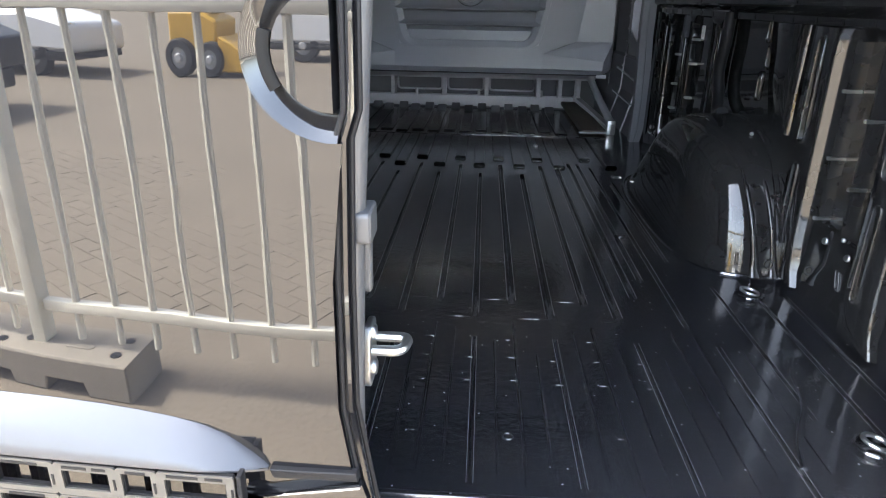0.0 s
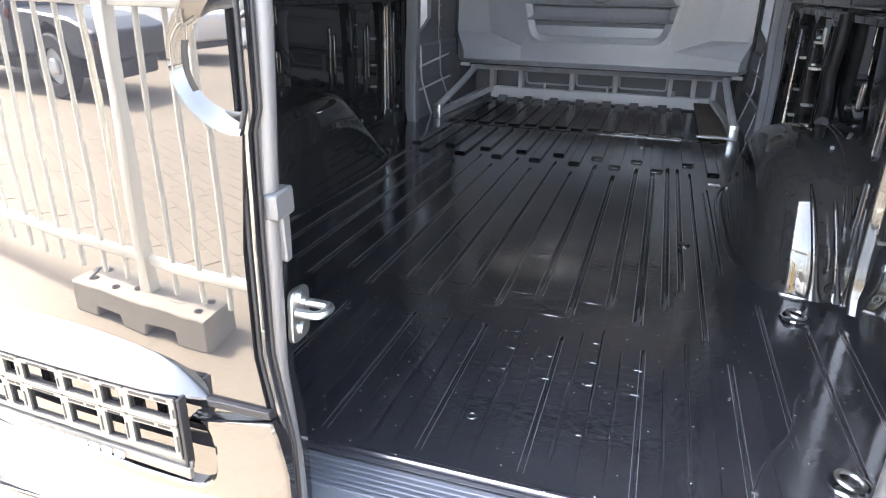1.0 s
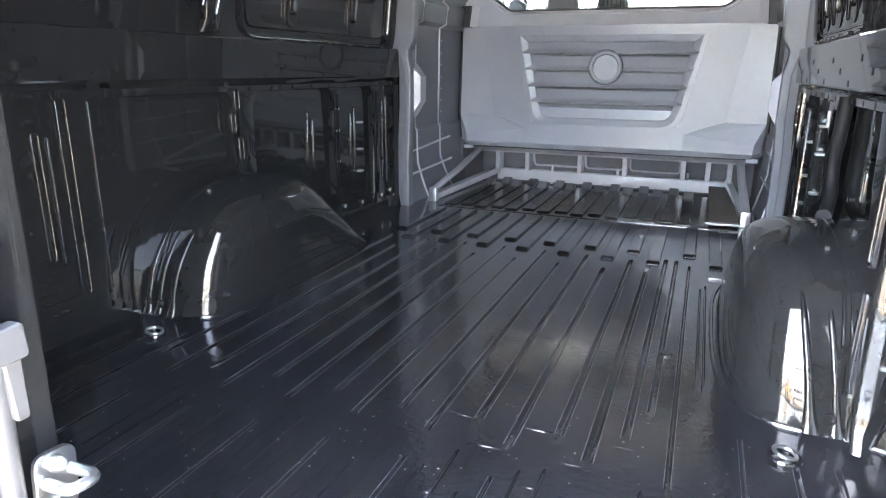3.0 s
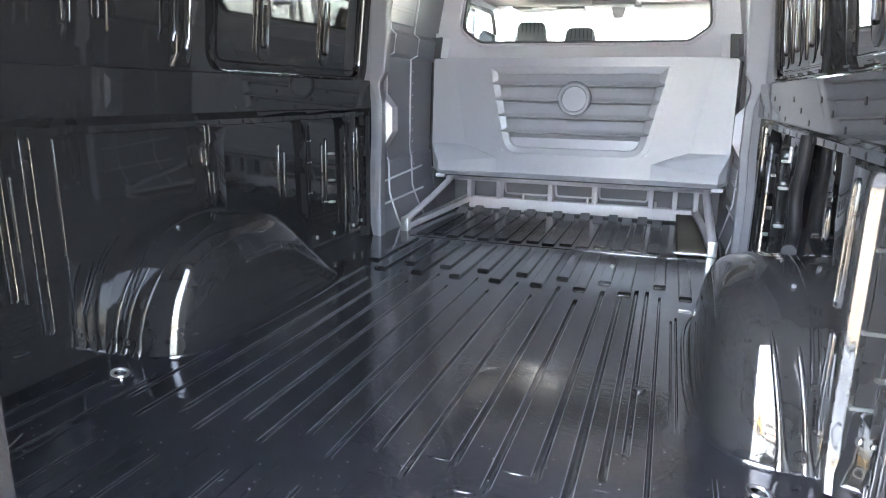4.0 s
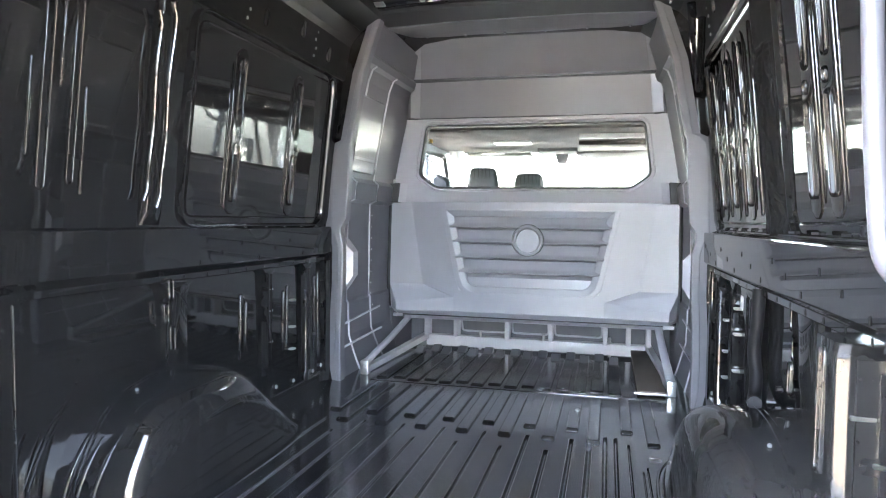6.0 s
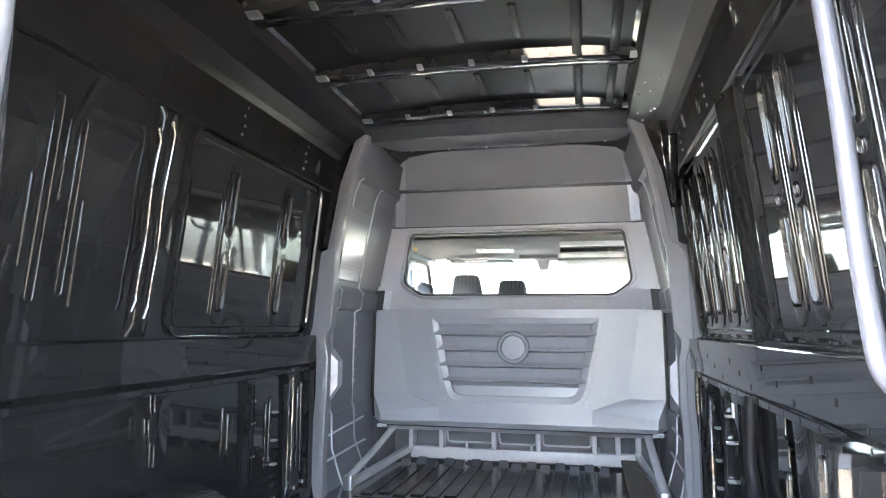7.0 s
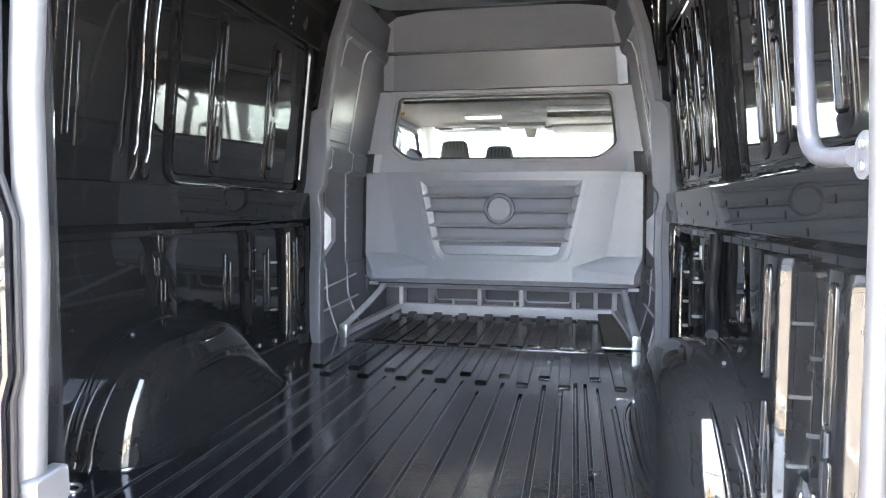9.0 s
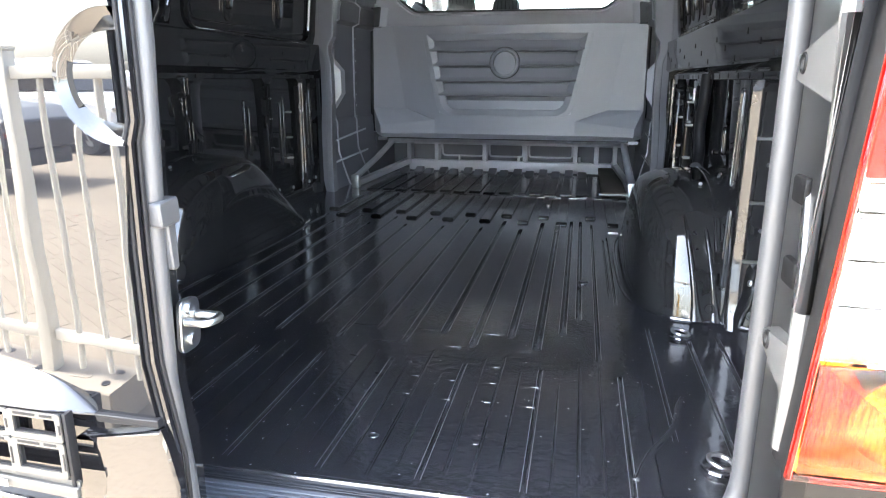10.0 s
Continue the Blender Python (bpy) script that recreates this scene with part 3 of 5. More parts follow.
        for y, z0, z1, w in ((0.905, 0.80, 1.12, 0.010), (1.03, 0.70, 1.20, 0.008), (0.62, 0.70, 1.18, 0.03)):
            emboss(y, z0, z1, w, 0.006)
    for y, z in ((1.63, 0.985), (1.645, 0.93), (2.30, 0.69), (2.46, 0.68), (2.66, 0.68), (2.75, 0.69)):
        part("panel_plug", disc(B(), (s * 0.912, y, z), (-s, 0, 0), 0.009, 0.006 if y > 2 else 0.016, 12, 0.003), ZINC if y > 2 else PAINT, wall)
    # three slots in the post over the wheel arch
    for y, z0, z1 in ((1.585, 1.150, 1.212), (1.560, 1.078, 1.140), (1.590, 0.985, 1.062)):
        slot_ring(y, z0, z1, 0.016, 0.006, 0.007, 0.022 if s < 0 else 0.0, "slot")
    if s > 0:
        # box posts with a bright rear flank that flares out at its foot
        for yr, depth in ((1.083, 0.105), (0.728, 0.10)):
            rings = []
            for z, f in ((0.605, 0.030), (0.64, 0.012), (0.68, 0.004), (0.72, 0.0), (0.95, 0.0), (1.17, 0.0), (1.19, 0.004), (1.206, 0.014)):
                e = yr - f
                rings.append([(x, y, z) for x, y in ((0.935, e - 0.0100), (0.890, e - 0.0096), (0.8850, e - 0.0090), (0.8825, e - 0.0078), (0.876, e - 0.0052), (0.868, e - 0.0018), (0.8645, e), (0.862, e + 0.003), (0.861, e + 0.010), (0.861, yr + depth - 0.010), (0.864, yr + depth - 0.003), (0.872, yr + depth), (0.935, yr + depth + 0.006))])
            part("box_post", loft(B(), rings), PAINT, wall)
            for z0, z1, w in ((0.945, 1.185, 0.026), (0.69, 0.895, 0.022)):
                slot_ring(yr + depth * 0.55, z0, z1, w, 0.004, 0.005, wall_x((z0 + z1) / 2) - 0.861, "post_slot")
            # upright flanges of the opening behind the post, with spring clips
            for dy, zs in ((-0.036, (1.077, 0.928, 0.786)), (-0.145, (1.03, 0.885))):
                y = yr + dy
                part("opening_flange", loft(B(), [[(x, y + d + 0.002 * math.sin(z * 17), z) for x, d in ((0.93, -0.004), (0.889, -0.003), (0.887, 0.0), (0.889, 0.003), (0.93, 0.004))] for z in (0.782, 0.82, 0.9, 1.0, 1.1, 1.18)]), PAINT, wall)
                for z in zs:
                    part("clip", box(B(), (0.880, y - 0.006, z - 0.004), (0.921, y + 0.004, z + 0.004), 0.0015, 1), ZINC, wall)
            part("opening_strip", loft(B(), [[(x, yr - 0.215 + d, z) for x, d in ((0.93, -0.022), (0.905, -0.018), (0.897, 0.016), (0.90, 0.022), (0.93, 0.024))] for z in (0.79, 0.83, 1.0, 1.18)]), PAINT, wall)
            for dy, z in ((-0.09, 0.748), (-0.19, 0.745), (-0.16, 0.775)):
                part("panel_plug", disc(B(), (0.892, yr + dy, z), (-1, -0.3, 0.3), 0.008 if z < 0.77 else 0.005, 0.006, 12, 0.002), ZINC, wall)
        part("panel_foot", prism(B(), [(x, z) for x, z in ((0.93, 0.60), (0.878, 0.60), (0.880, 0.64), (0.890, 0.70), (0.893, 0.765), (0.897, 0.779), (0.906, 0.784), (0.93, 0.784))], "y", 0.36, 1.065), PAINT, wall)
        for y in (0.48, 0.56, 0.80, 0.90):
            part("foot_slot", ring_pill(B(), (0.8865, y, 0.69), Vector((0.1, 0.5, 1)).normalized(), vy, 0.045, 0.012, 0.003, 0.004), PAINT, wall)
        bowed = [(1.212, 1.45, 0.115), (1.05, 1.43, 0.092), (0.9, 1.39, 0.060), (0.75, 1.34, 0.025)]
        part("bowed_pressing", loft(B(), [[(x, yc + w * f, z) for x, f in ((0.935, -1), (0.916, -0.92), (0.909, -0.86), (0.906, -0.8), (0.903, 0.0), (0.906, 0.8), (0.909, 0.86), (0.916, 0.92), (0.935, 1))] for z, yc, w in bowed]), PAINT, wall)
        # wavy hose-like drain sleeve dropping to the arch
        part("wiring_sleeve", tube(B(), bent([(0.900, 1.87, 1.225), (0.896, 1.865, 1.12), (0.892, 1.885, 1.04), (0.897, 1.855, 0.96), (0.880, 1.80, 0.90), (0.862, 1.70, 0.925)], 0.06, 6), 0.019, 12, up=(0, 1, 0)), BLACK_RUBBER, wall, "black wiring sleeve")
        part("bent_bracket", prism(B(), rounded([(2.06, 1.205), (2.18, 1.205), (2.14, 1.12), (2.10, 1.10), (2.06, 0.98), (2.02, 0.92), (2.0, 0.98)], 0.015, 3), "x", 0.918, 0.906, 0.002), PAINT, wall)
        for z0, y in ((1.175, 2.15),):
            part("foam_pad", box(B(), (0.904, y - 0.02, z0 - 0.05), (0.915, y + 0.02, z0), 0.004), STICKER, wall, "white foam pad")
    for y, z in ((2.23, 1.12), (2.23, 1.03), (2.23, 0.90), (2.44, 1.05), (2.44, 0.93), (2.44, 0.83)):
        part("clip", box(B(), (min(s * 0.925, s * 0.896), y - (0.016 if y > 2 else 0.009), z - 0.004), (max(s * 0.925, s * 0.896), y + (0.016 if y > 2 else 0.009), z + 0.004), 0.0015, 1), ZINC, wall)
    # punched holes along the rail and hooks on its top
    for k in range(9 if s < 0 else 0, 18):
        y = 0.50 + 0.13 * k
        part("rail_hole", loft(B(), [stadium((s * (0.9005 + o * 0.5), y, 1.2165), (0, 0, 1), vy, 0.015, 0.008), stadium((s * (0.8982 + o * 0.5), y, 1.2165), (0, 0, 1), vy, 0.015, 0.008)]), BLACK_RUBBER, wall)
        part("rail_hole", loft(B(), [stadium((s * (0.870 + o), y + 0.06, 1.262 + 0.03 * (k % 3)), (0, 0, 1), vy, 0.016, 0.007), stadium((s * (0.8665 + o - 0.0012 * (k % 3)), y + 0.06, 1.262 + 0.03 * (k % 3)), (0, 0, 1), vy, 0.016, 0.007)]), BLACK_RUBBER, wall)
    for k in range(5):
        y = 2.05 + 0.16 * k
        part("rail_slot", loft(B(), [stadium((s * (0.886 + o), y, 1.3785), (s, 0.9, 0.33), (s * 0.9, -s * s, 0), 0.05, 0.007), stadium((s * (0.886 + o), y, 1.3825), (s, 0.9, 0.33), (s * 0.9, -s * s, 0), 0.05, 0.007)]), BLACK_RUBBER, wall)
    # slots and clips of the cant rail
    for k, y in enumerate((0.9, 1.45, 2.05, 2.35, 2.62)):
        u = Vector((-s * 0.15, 0, 1)).normalized()
        part("bracket_slot", ring_pill(B(), (s * (0.819 - 0.006 * (k % 2)), y, 2.18 + 0.04 * (k % 2)), u, vy, 0.06, 0.022, 0.004, 0.004), PAINT, wall)
    for y in (1.92, 2.47):
        for j in range(4):
            z = 2.14 + 0.035 * j
            part("rail_clip", box(B(), (min(s * 0.83, s * (0.825 - 0.14 * (z - 2.11))), y + 0.012 * (j % 2), z - 0.004), (max(s * 0.83, s * (0.825 - 0.14 * (z - 2.11))), y + 0.008 + 0.012 * (j % 2), z + 0.007), 0.002, 1), ZINC, wall)
    for y0, y1, z in ((2.02, 2.80, 2.118), (1.0, 1.9, 2.118)):
        if s > 0 or y0 > 2:
            part("gutter_bead", tube(B(), [(s * 0.834, y0, z), (s * 0.834, y1, z)], 0.0035, 6), PAINT, wall)
    if s > 0:
        # spring clips and small tabs along the roof rail
        for k, y in enumerate((2.22, 2.31, 2.38, 2.47, 2.56, 2.60, 2.69, 2.76)):
            f = (0.25, 0.7, 0.45, 0.85, 0.15)[k % 5]
            x, z = 0.745 - 0.105 * f, 2.346 + 0.049 * f
            part("rail_clip", loft(B(), [[(x + a, y + d, z + b - 0.003) for a, b in ((-0.006, -0.004), (0.003, -0.006), (0.006, 0.0), (-0.003, 0.003))] for d in (-0.005, 0.0, 0.003, 0.005)]), ZINC, wall)
        # two diagonal stays under the cant rail
        for y0, z0, y1, z1 in ((2.86, 2.02, 2.58, 2.30), (2.84, 1.98, 2.52, 2.22)):
            part("diagonal_stay", tube(B(), [(wall_x(z0) - 0.03, y0, z0), (wall_x(z1) - 0.03, y1, z1)], 0.017, 8, 0.5), PAINT, wall)


wall_pressings(-1, wall_left)
wall_pressings(1, wall_right)

# ---- bulkhead ----
bulkhead = thing("bulkhead", "grey moulded partition with a glazed window between cab and cargo space", "bulkhead", at=(0, 3.7, 0.6))
bulkhead.matrix_world = Matrix.Identity(4)
# flange at the front edge: height, outer edge, width
FL = [(0.60, 0.852, 0.022), (0.66, 0.864, 0.034), (0.80, 0.868, 0.036), (0.96, 0.864, 0.036), (1.10, 0.856, 0.036), (1.28, 0.856, 0.036), (1.345, 0.874, 0.040), (1.375, 0.892, 0.060), (1.42, 0.890, 0.085), (1.60, 0.886, 0.092), (1.72, 0.880, 0.090), (1.77, 0.868, 0.080), (1.795, 0.845, 0.060), (1.81, 0.812, 0.034), (1.92, 0.792, 0.036), (2.14, 0.752, 0.036), (2.28, 0.705, 0.036), (2.39, 0.668, 0.036)]
PN = [(0.60, 0.835), (0.72, 0.852), (0.80, 0.868), (1.0, 0.872), (1.5, 0.868), (1.7, 0.842), (1.9, 0.806), (2.14, 0.756), (2.28, 0.70), (2.39, 0.65)]
PZ = [0.60, 0.66, 0.72, 0.80, 0.90, 0.97, 0.985, 1.10, 1.28, 1.40, 1.505, 1.525, 1.615, 1.64, 1.70, 1.88, 2.02, 2.14, 2.20, 2.215, 2.25, 2.265, 2.33, 2.39]


def back_y(z):
    return lerp_table([(0.6, 3.72), (1.0, 3.66), (1.5, 3.68), (1.62, 3.72), (2.02, 3.74), (2.26, 3.66), (2.46, 3.50), (2.6, 3.46)], z)


def side_x(z, y):
    """Inner face of the side panel: a bulging band at seat-back height, a ledge below the cant, a tucked foot."""
    x = lerp_table(PN, z)
    band = lerp_table([(0.6, 0.0), (1.505, 0.0), (1.525, 0.030), (1.615, 0.030), (1.64, 0.004), (2.20, 0.0), (2.215, 0.018), (2.25, 0.018), (2.265, 0.0), (2.4, 0.0)], z)
    foot = lerp_table([(0.6, 0.010), (0.97, 0.010), (0.985, 0.0), (2.4, 0.0)], z)
    return x + 0.022 - 0.022 * max(0.0, (y - 2.885) / 0.8) - band - foot


for s in (-1, 1):
    bm = B()
    rings = []
    for z in PZ:
        o, w = lerp_table([(a, b) for a, b, c in FL], z), lerp_table([(a, c) for a, b, c in FL], z)
        yb = back_y(z)
        x0 = side_x(z, 2.885)
        rings.append([(s * (o - w + 0.002), 2.866, z), (s * max(x0 - 0.004, o - w + 0.003), 2.885, z)] + [(s * side_x(z, y), y, z) for y in (2.93, 3.10, 3.30, 3.50)] + [(s * side_x(z, yb), yb - 0.03, z), (s * (side_x(z, yb) + 0.02), yb + 0.03, z)])
    loft(bm, rings, closed=False)
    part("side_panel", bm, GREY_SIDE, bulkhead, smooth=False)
    rim = B()
    rings = []
    for z, o, w in FL:
        i = o - w
        rings.append([(s * (o + 0.03), 2.824, z), (s * o, 2.816, z), (s * (o - 0.004), 2.8125, z), (s * (o - 0.010), 2.8115, z), (s * (i + 0.008), 2.8105, z), (s * (i + 0.002), 2.813, z), (s * i, 2.82, z), (s * (i + 0.002), 2.868, z)])
    loft(rim, rings, closed=False)
    part("edge_flange", rim, GREY_RIM, bulkhead, smooth=False)
    part("edge_return", loft(B(), [[(s * (lerp_table([(a, b) for a, b, c in FL], z) - 0.004), 2.838, z), (s * (wall_x(z) + 0.012), 2.85, z)] for z in [0.60 + 0.0945 * k for k in range(20)]], closed=False), PAINT, bulkhead, "black painted return at the panel edge", smooth=False)
    # ribs moulded on the side panel: two long ones, a level one and a curved foot; paler than the panel, as highlights
    for y, bend in ((3.02, 0.10), (3.33, 0.16)):
        pts = []
        for z in PZ[:-4]:
            yy = y + (bend * ((0.86 - z) / 0.26) ** 2 if z < 0.86 else 0.0) * 0.8 + (0.015 if 1.515 < z < 1.63 else 0.0)
            pts.append((s * (side_x(z, yy) - 0.001), yy, z))
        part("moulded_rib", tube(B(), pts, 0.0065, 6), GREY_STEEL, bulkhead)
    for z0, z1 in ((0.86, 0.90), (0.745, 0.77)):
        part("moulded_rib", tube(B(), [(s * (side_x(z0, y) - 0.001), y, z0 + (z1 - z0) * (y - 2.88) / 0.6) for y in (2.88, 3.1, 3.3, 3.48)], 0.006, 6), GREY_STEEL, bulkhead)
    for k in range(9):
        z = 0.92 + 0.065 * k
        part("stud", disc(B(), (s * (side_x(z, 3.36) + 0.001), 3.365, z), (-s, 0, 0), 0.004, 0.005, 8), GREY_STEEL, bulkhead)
    # framed plate in the upper side panel, its reflection put in as pale grey
    rings = []
    for z, d in ((1.665, -0.004), (1.675, 0.010), (2.06, 0.010), (2.075, -0.004)):
        rings.append([(s * (side_x(z, y) - e), y, z) for y, e in ((2.935, -0.004), (2.945, d), (3.28, d), (3.29, -0.004))])
    part("upper_plate", loft(B(), rings, closed=False), PLATE, bulkhead, "smooth plate, its pale grey standing for reflected light", smooth=False)
    for z in (1.735, 1.755):
        part("plate_groove", tube(B(), [(s * (side_x(z, y) - 0.010), y, z) for y in (2.945, 3.1, 3.28)], 0.003, 6), GREY_SIDE, bulkhead)
    # faceted bulge behind the flange
    base = [(2.83, 0.97), (3.05, 1.05), (3.05, 1.31), (2.83, 1.36)]
    peak = [(2.868, 1.13), (2.96, 1.13), (2.96, 1.25), (2.868, 1.25)]
    part("rim_bulge", loft(B(), [[(s * 0.885, y, z) for y, z in base], [(s * (0.79 if y < 2.9 else 0.80), y, z) for y, z in peak]]), GREY, bulkhead, smooth=False)

# lower panel: flat middle, receding outer facets, up-facing shoulders over a ledge
YB = 3.665
for s in (-1, 1):
    f = loft(B(), [[(s * a, YB, z), (s * b, YB, z)] for z, a, b in ((1.532, 0.53, 0.735), (1.515, 0.52, 0.725), (1.25, 0.462, 0.688), (1.022, 0.425, 0.645), (0.99, 0.418, 0.555), (0.949, 0.41, 0.449))], closed=False)
    part("panel_field", f, GREY_PANEL, bulkhead, smooth=False)
    f = loft(B(), [[(s * 0.735, YB, 1.532), (s * 0.847, YB - 0.016, 1.532), (s * 0.862, YB + 0.05, 1.532)], [(s * 0.725, YB, 1.515), (s * 0.848, YB - 0.017, 1.515), (s * 0.863, YB + 0.05, 1.515)], [(s * 0.645, YB, 1.022), (s * 0.853, YB - 0.027, 1.024), (s * 0.872, YB + 0.05, 1.024)]], closed=False)
    part("panel_facet", f, GREY_PANEL, bulkhead, smooth=False)
    p1, p2, p3, p4 = (s * 0.449, YB - 0.002, 0.949), (s * 0.645, YB, 1.022), (s * 0.853, YB - 0.027, 1.024), (s * 0.806, YB - 0.052, 0.913)
    f = B()
    f.faces.new([f.verts.new(p) for p in (p1, p4, p3, p2)])
    part("panel_shoulder", f, GREY_PANEL, bulkhead, smooth=False)
    f = loft(B(), [[p4, p3, (s * 0.872, YB + 0.05, 1.024)], [(s * 0.803, YB - 0.050, 0.862), (s * 0.845, YB - 0.01, 0.87), (s * 0.87, YB + 0.05, 0.87)], [(s * 0.800, YB - 0.010, 0.834), (s * 0.835, YB + 0.02, 0.842), (s * 0.87, YB + 0.08, 0.85)]], closed=False)
    part("ledge_end", f, GREY_PANEL, bulkhead, smooth=False)
# ledge front between the shoulders
f = loft(B(), [[(-0.43, YB, 0.992), (0.43, YB, 0.992)], [(-0.449, YB - 0.002, 0.949), (0.449, YB - 0.002, 0.949)]], closed=False)
part("panel_sole", f, GREY_PANEL, bulkhead, smooth=False)
f = loft(B(), [[(x, YB + d, z) for x, d, z in row] for row in (
    ((-0.806, -0.052, 0.913), (-0.449, -0.002, 0.949), (0.449, -0.002, 0.949), (0.806, -0.052, 0.913)),
    ((-0.803, -0.050, 0.862), (-0.449, -0.006, 0.862), (0.449, -0.006, 0.862), (0.803, -0.050, 0.862)),
    ((-0.80, -0.010, 0.834), (-0.449, 0.014, 0.832), (0.449, 0.014, 0.832), (0.80, -0.010, 0.834)),
    ((-0.80, 0.10, 0.830), (-0.449, 0.10, 0.830), (0.449, 0.10, 0.830), (0.80, 0.10, 0.830)))], closed=False)
part("lower_ledge", f, GREY_PANEL, bulkhead, smooth=False)
# louvre slats: each slopes out towards its lower lip, undercut below
zt = [1.472, 1.378, 1.287, 1.193, 1.104, 1.004]
for k in range(5):
    z1, z0 = zt[k], zt[k + 1]
    half = lambda z: 0.372 + 0.108 * (z - 1.0) / 0.478
    secs = ((z1 + 0.002, 0.062), (z1 - 0.007, 0.060), (z1 - 0.009, 0.034), (z1 - 0.013, 0.025), (z1 - 0.022, 0.020), (z0 + 0.032, 0.007), (z0 + 0.016, 0.001), (z0 + 0.008, -0.009), (z0 + 0.002, -0.011), (z0 - 0.001, -0.005), (z0 - 0.001, 0.060))
    if k == 4:
        secs = ((z1 + 0.002, 0.062), (z1 - 0.009, 0.060), (z1 - 0.011, 0.044), (z1 - 0.03, 0.024), (z0 + 0.012, 0.016), (z0 - 0.01, 0.016), (z0 - 0.012, 0.06))
    f = loft(B(), [[(-half(z) - 0.026 * max(0.0, 1 - max(0.0, d) / 0.024), YB + d, z), (half(z) + 0.026 * max(0.0, 1 - max(0.0, d) / 0.024), YB + d, z)] for z, d in secs], closed=False)
    part("slat", f, GREY_PANEL, bulkhead)


# sloped bezel round the louvre field, its lower corners rounded
def bezel_outline(grow, r):
    p = [(-0.503 - grow, 1.480 + grow * 0.3), (0.503 + grow, 1.480 + grow * 0.3), (0.392 + grow, 0.982 - grow * 0.4), (-0.392 - grow, 0.982 - grow * 0.4)]
    return rounded(p, 0.004, 4)[:10] + rounded(p, r, 5)[12:]


def bezel_ring(o, off):
    return [(p[0], YB + off - 0.003, p[1]) for p in o]


edge_line = bezel_outline(0.0, 0.085)
f = loft(B(), [bezel_ring(bezel_outline(0.030, 0.085), 0.005), bezel_ring(bezel_outline(0.028, 0.085), 0.0), bezel_ring(edge_line, 0.0), bezel_ring(inset(edge_line, 0.034), 0.009), bezel_ring(inset(edge_line, 0.037), 0.012), bezel_ring(inset(edge_line, 0.039), 0.075)], caps=False)
part("grille_bezel", f, GREY_PANEL, bulkhead, smooth=False)
part("grille_back", box(B(), (-0.49, YB + 0.061, 0.985), (0.49, YB + 0.07, 1.49)), GREY, bulkhead)
f = loft(B(), [[(-0.53, YB, 1.532), (0.53, YB, 1.532)], [(-0.52, YB, 1.515), (0.52, YB, 1.515)], [(-0.515, YB, 1.478), (0.515, YB, 1.478)], [(-0.52, YB + 0.062, 1.476), (0.52, YB + 0.062, 1.476)]], closed=False)
part("grille_head", f, GREY_PANEL, bulkhead, smooth=False)
emblem = part("round_badge_blank", disc(B(), (0, YB + 0.04, 1.299), (0, -1, 0.10), 0.078, 0.052, 40, 0.002), GREY_PANEL, bulkhead, "plain round blanked badge field")
# thin dark rings painted in as the shadow beside the badge ring
part("badge_gap", torus(B(), (0, YB - 0.006, 1.305), (0, 1, 0), 0.0935, 0.0030, 40, 8), DARK_LINER, emblem)
part("badge_gap", torus(B(), (0, YB - 0.0105, 1.305), (0, 1, 0), 0.0695, 0.0025, 40, 8), DARK_LINER, emblem)
part("badge_ring", torus(B(), (0, YB - 0.014, 1.305), (0, 1, 0), 0.081, 0.011, 40, 10), GREY_PANEL, emblem)
for x, z in ((-0.18, 1.452), (0.20, 1.452), (0.0, 1.020)):
    part("slat_screw", disc(B(), (x, YB + 0.024, z), (0, -1, 0), 0.005, 0.003, 8), DARK_LINER, bulkhead)

# upper frame round the window
WIN = [(-0.585, 1.625), (0.585, 1.625), (0.69, 1.70), (0.65, 2.0), (-0.65, 2.0), (-0.69, 1.70)]
WINR = rounded(WIN, 0.028, 4)
OUTR = rounded([(-0.66, 1.505), (0.66, 1.505), (0.875, 1.52), (0.79, 2.045), (-0.79, 2.045), (-0.875, 1.52)], 0.004, 4)


def wy(o, d):
    return [(x, back_y(z) + d, z) for x, z in o]


bm = loft(B(), [wy(OUTR, -0.01), wy(inset(WINR, -0.032), -0.012), wy(inset(WINR, -0.028), -0.016), wy(inset(WINR, -0.022), -0.016), wy(inset(WINR, -0.018), -0.002), wy(inset(WINR, -0.004), -0.002), wy(WINR, 0.006), wy(WINR, 0.05)], caps=False)
part("window_surround", bm, GREY, bulkhead)
pane = part("window_pane", loft(B(), [wy(inset(WINR, -0.006), 0.012), wy(inset(WINR, -0.006), 0.017)]), TINTED, bulkhead, "tinted glass pane", smooth=False)
pane.visible_shadow = False
part("rubber_gasket", loft(B(), [wy(inset(WINR, -0.010), -0.004), wy(inset(WINR, -0.008), -0.010), wy(inset(WINR, -0.002), -0.010), wy(inset(WINR, 0.002), -0.002)], caps=False), DARK_LINER, bulkhead)
part("window_reveal", loft(B(), [wy(inset(WINR, 0.001), -0.003), wy(inset(WINR, 0.0015), 0.006), wy(inset(WINR, 0.0015), 0.052), wy(inset(WINR, -0.02), 0.053)], caps=False), BLACK_RUBBER, bulkhead)
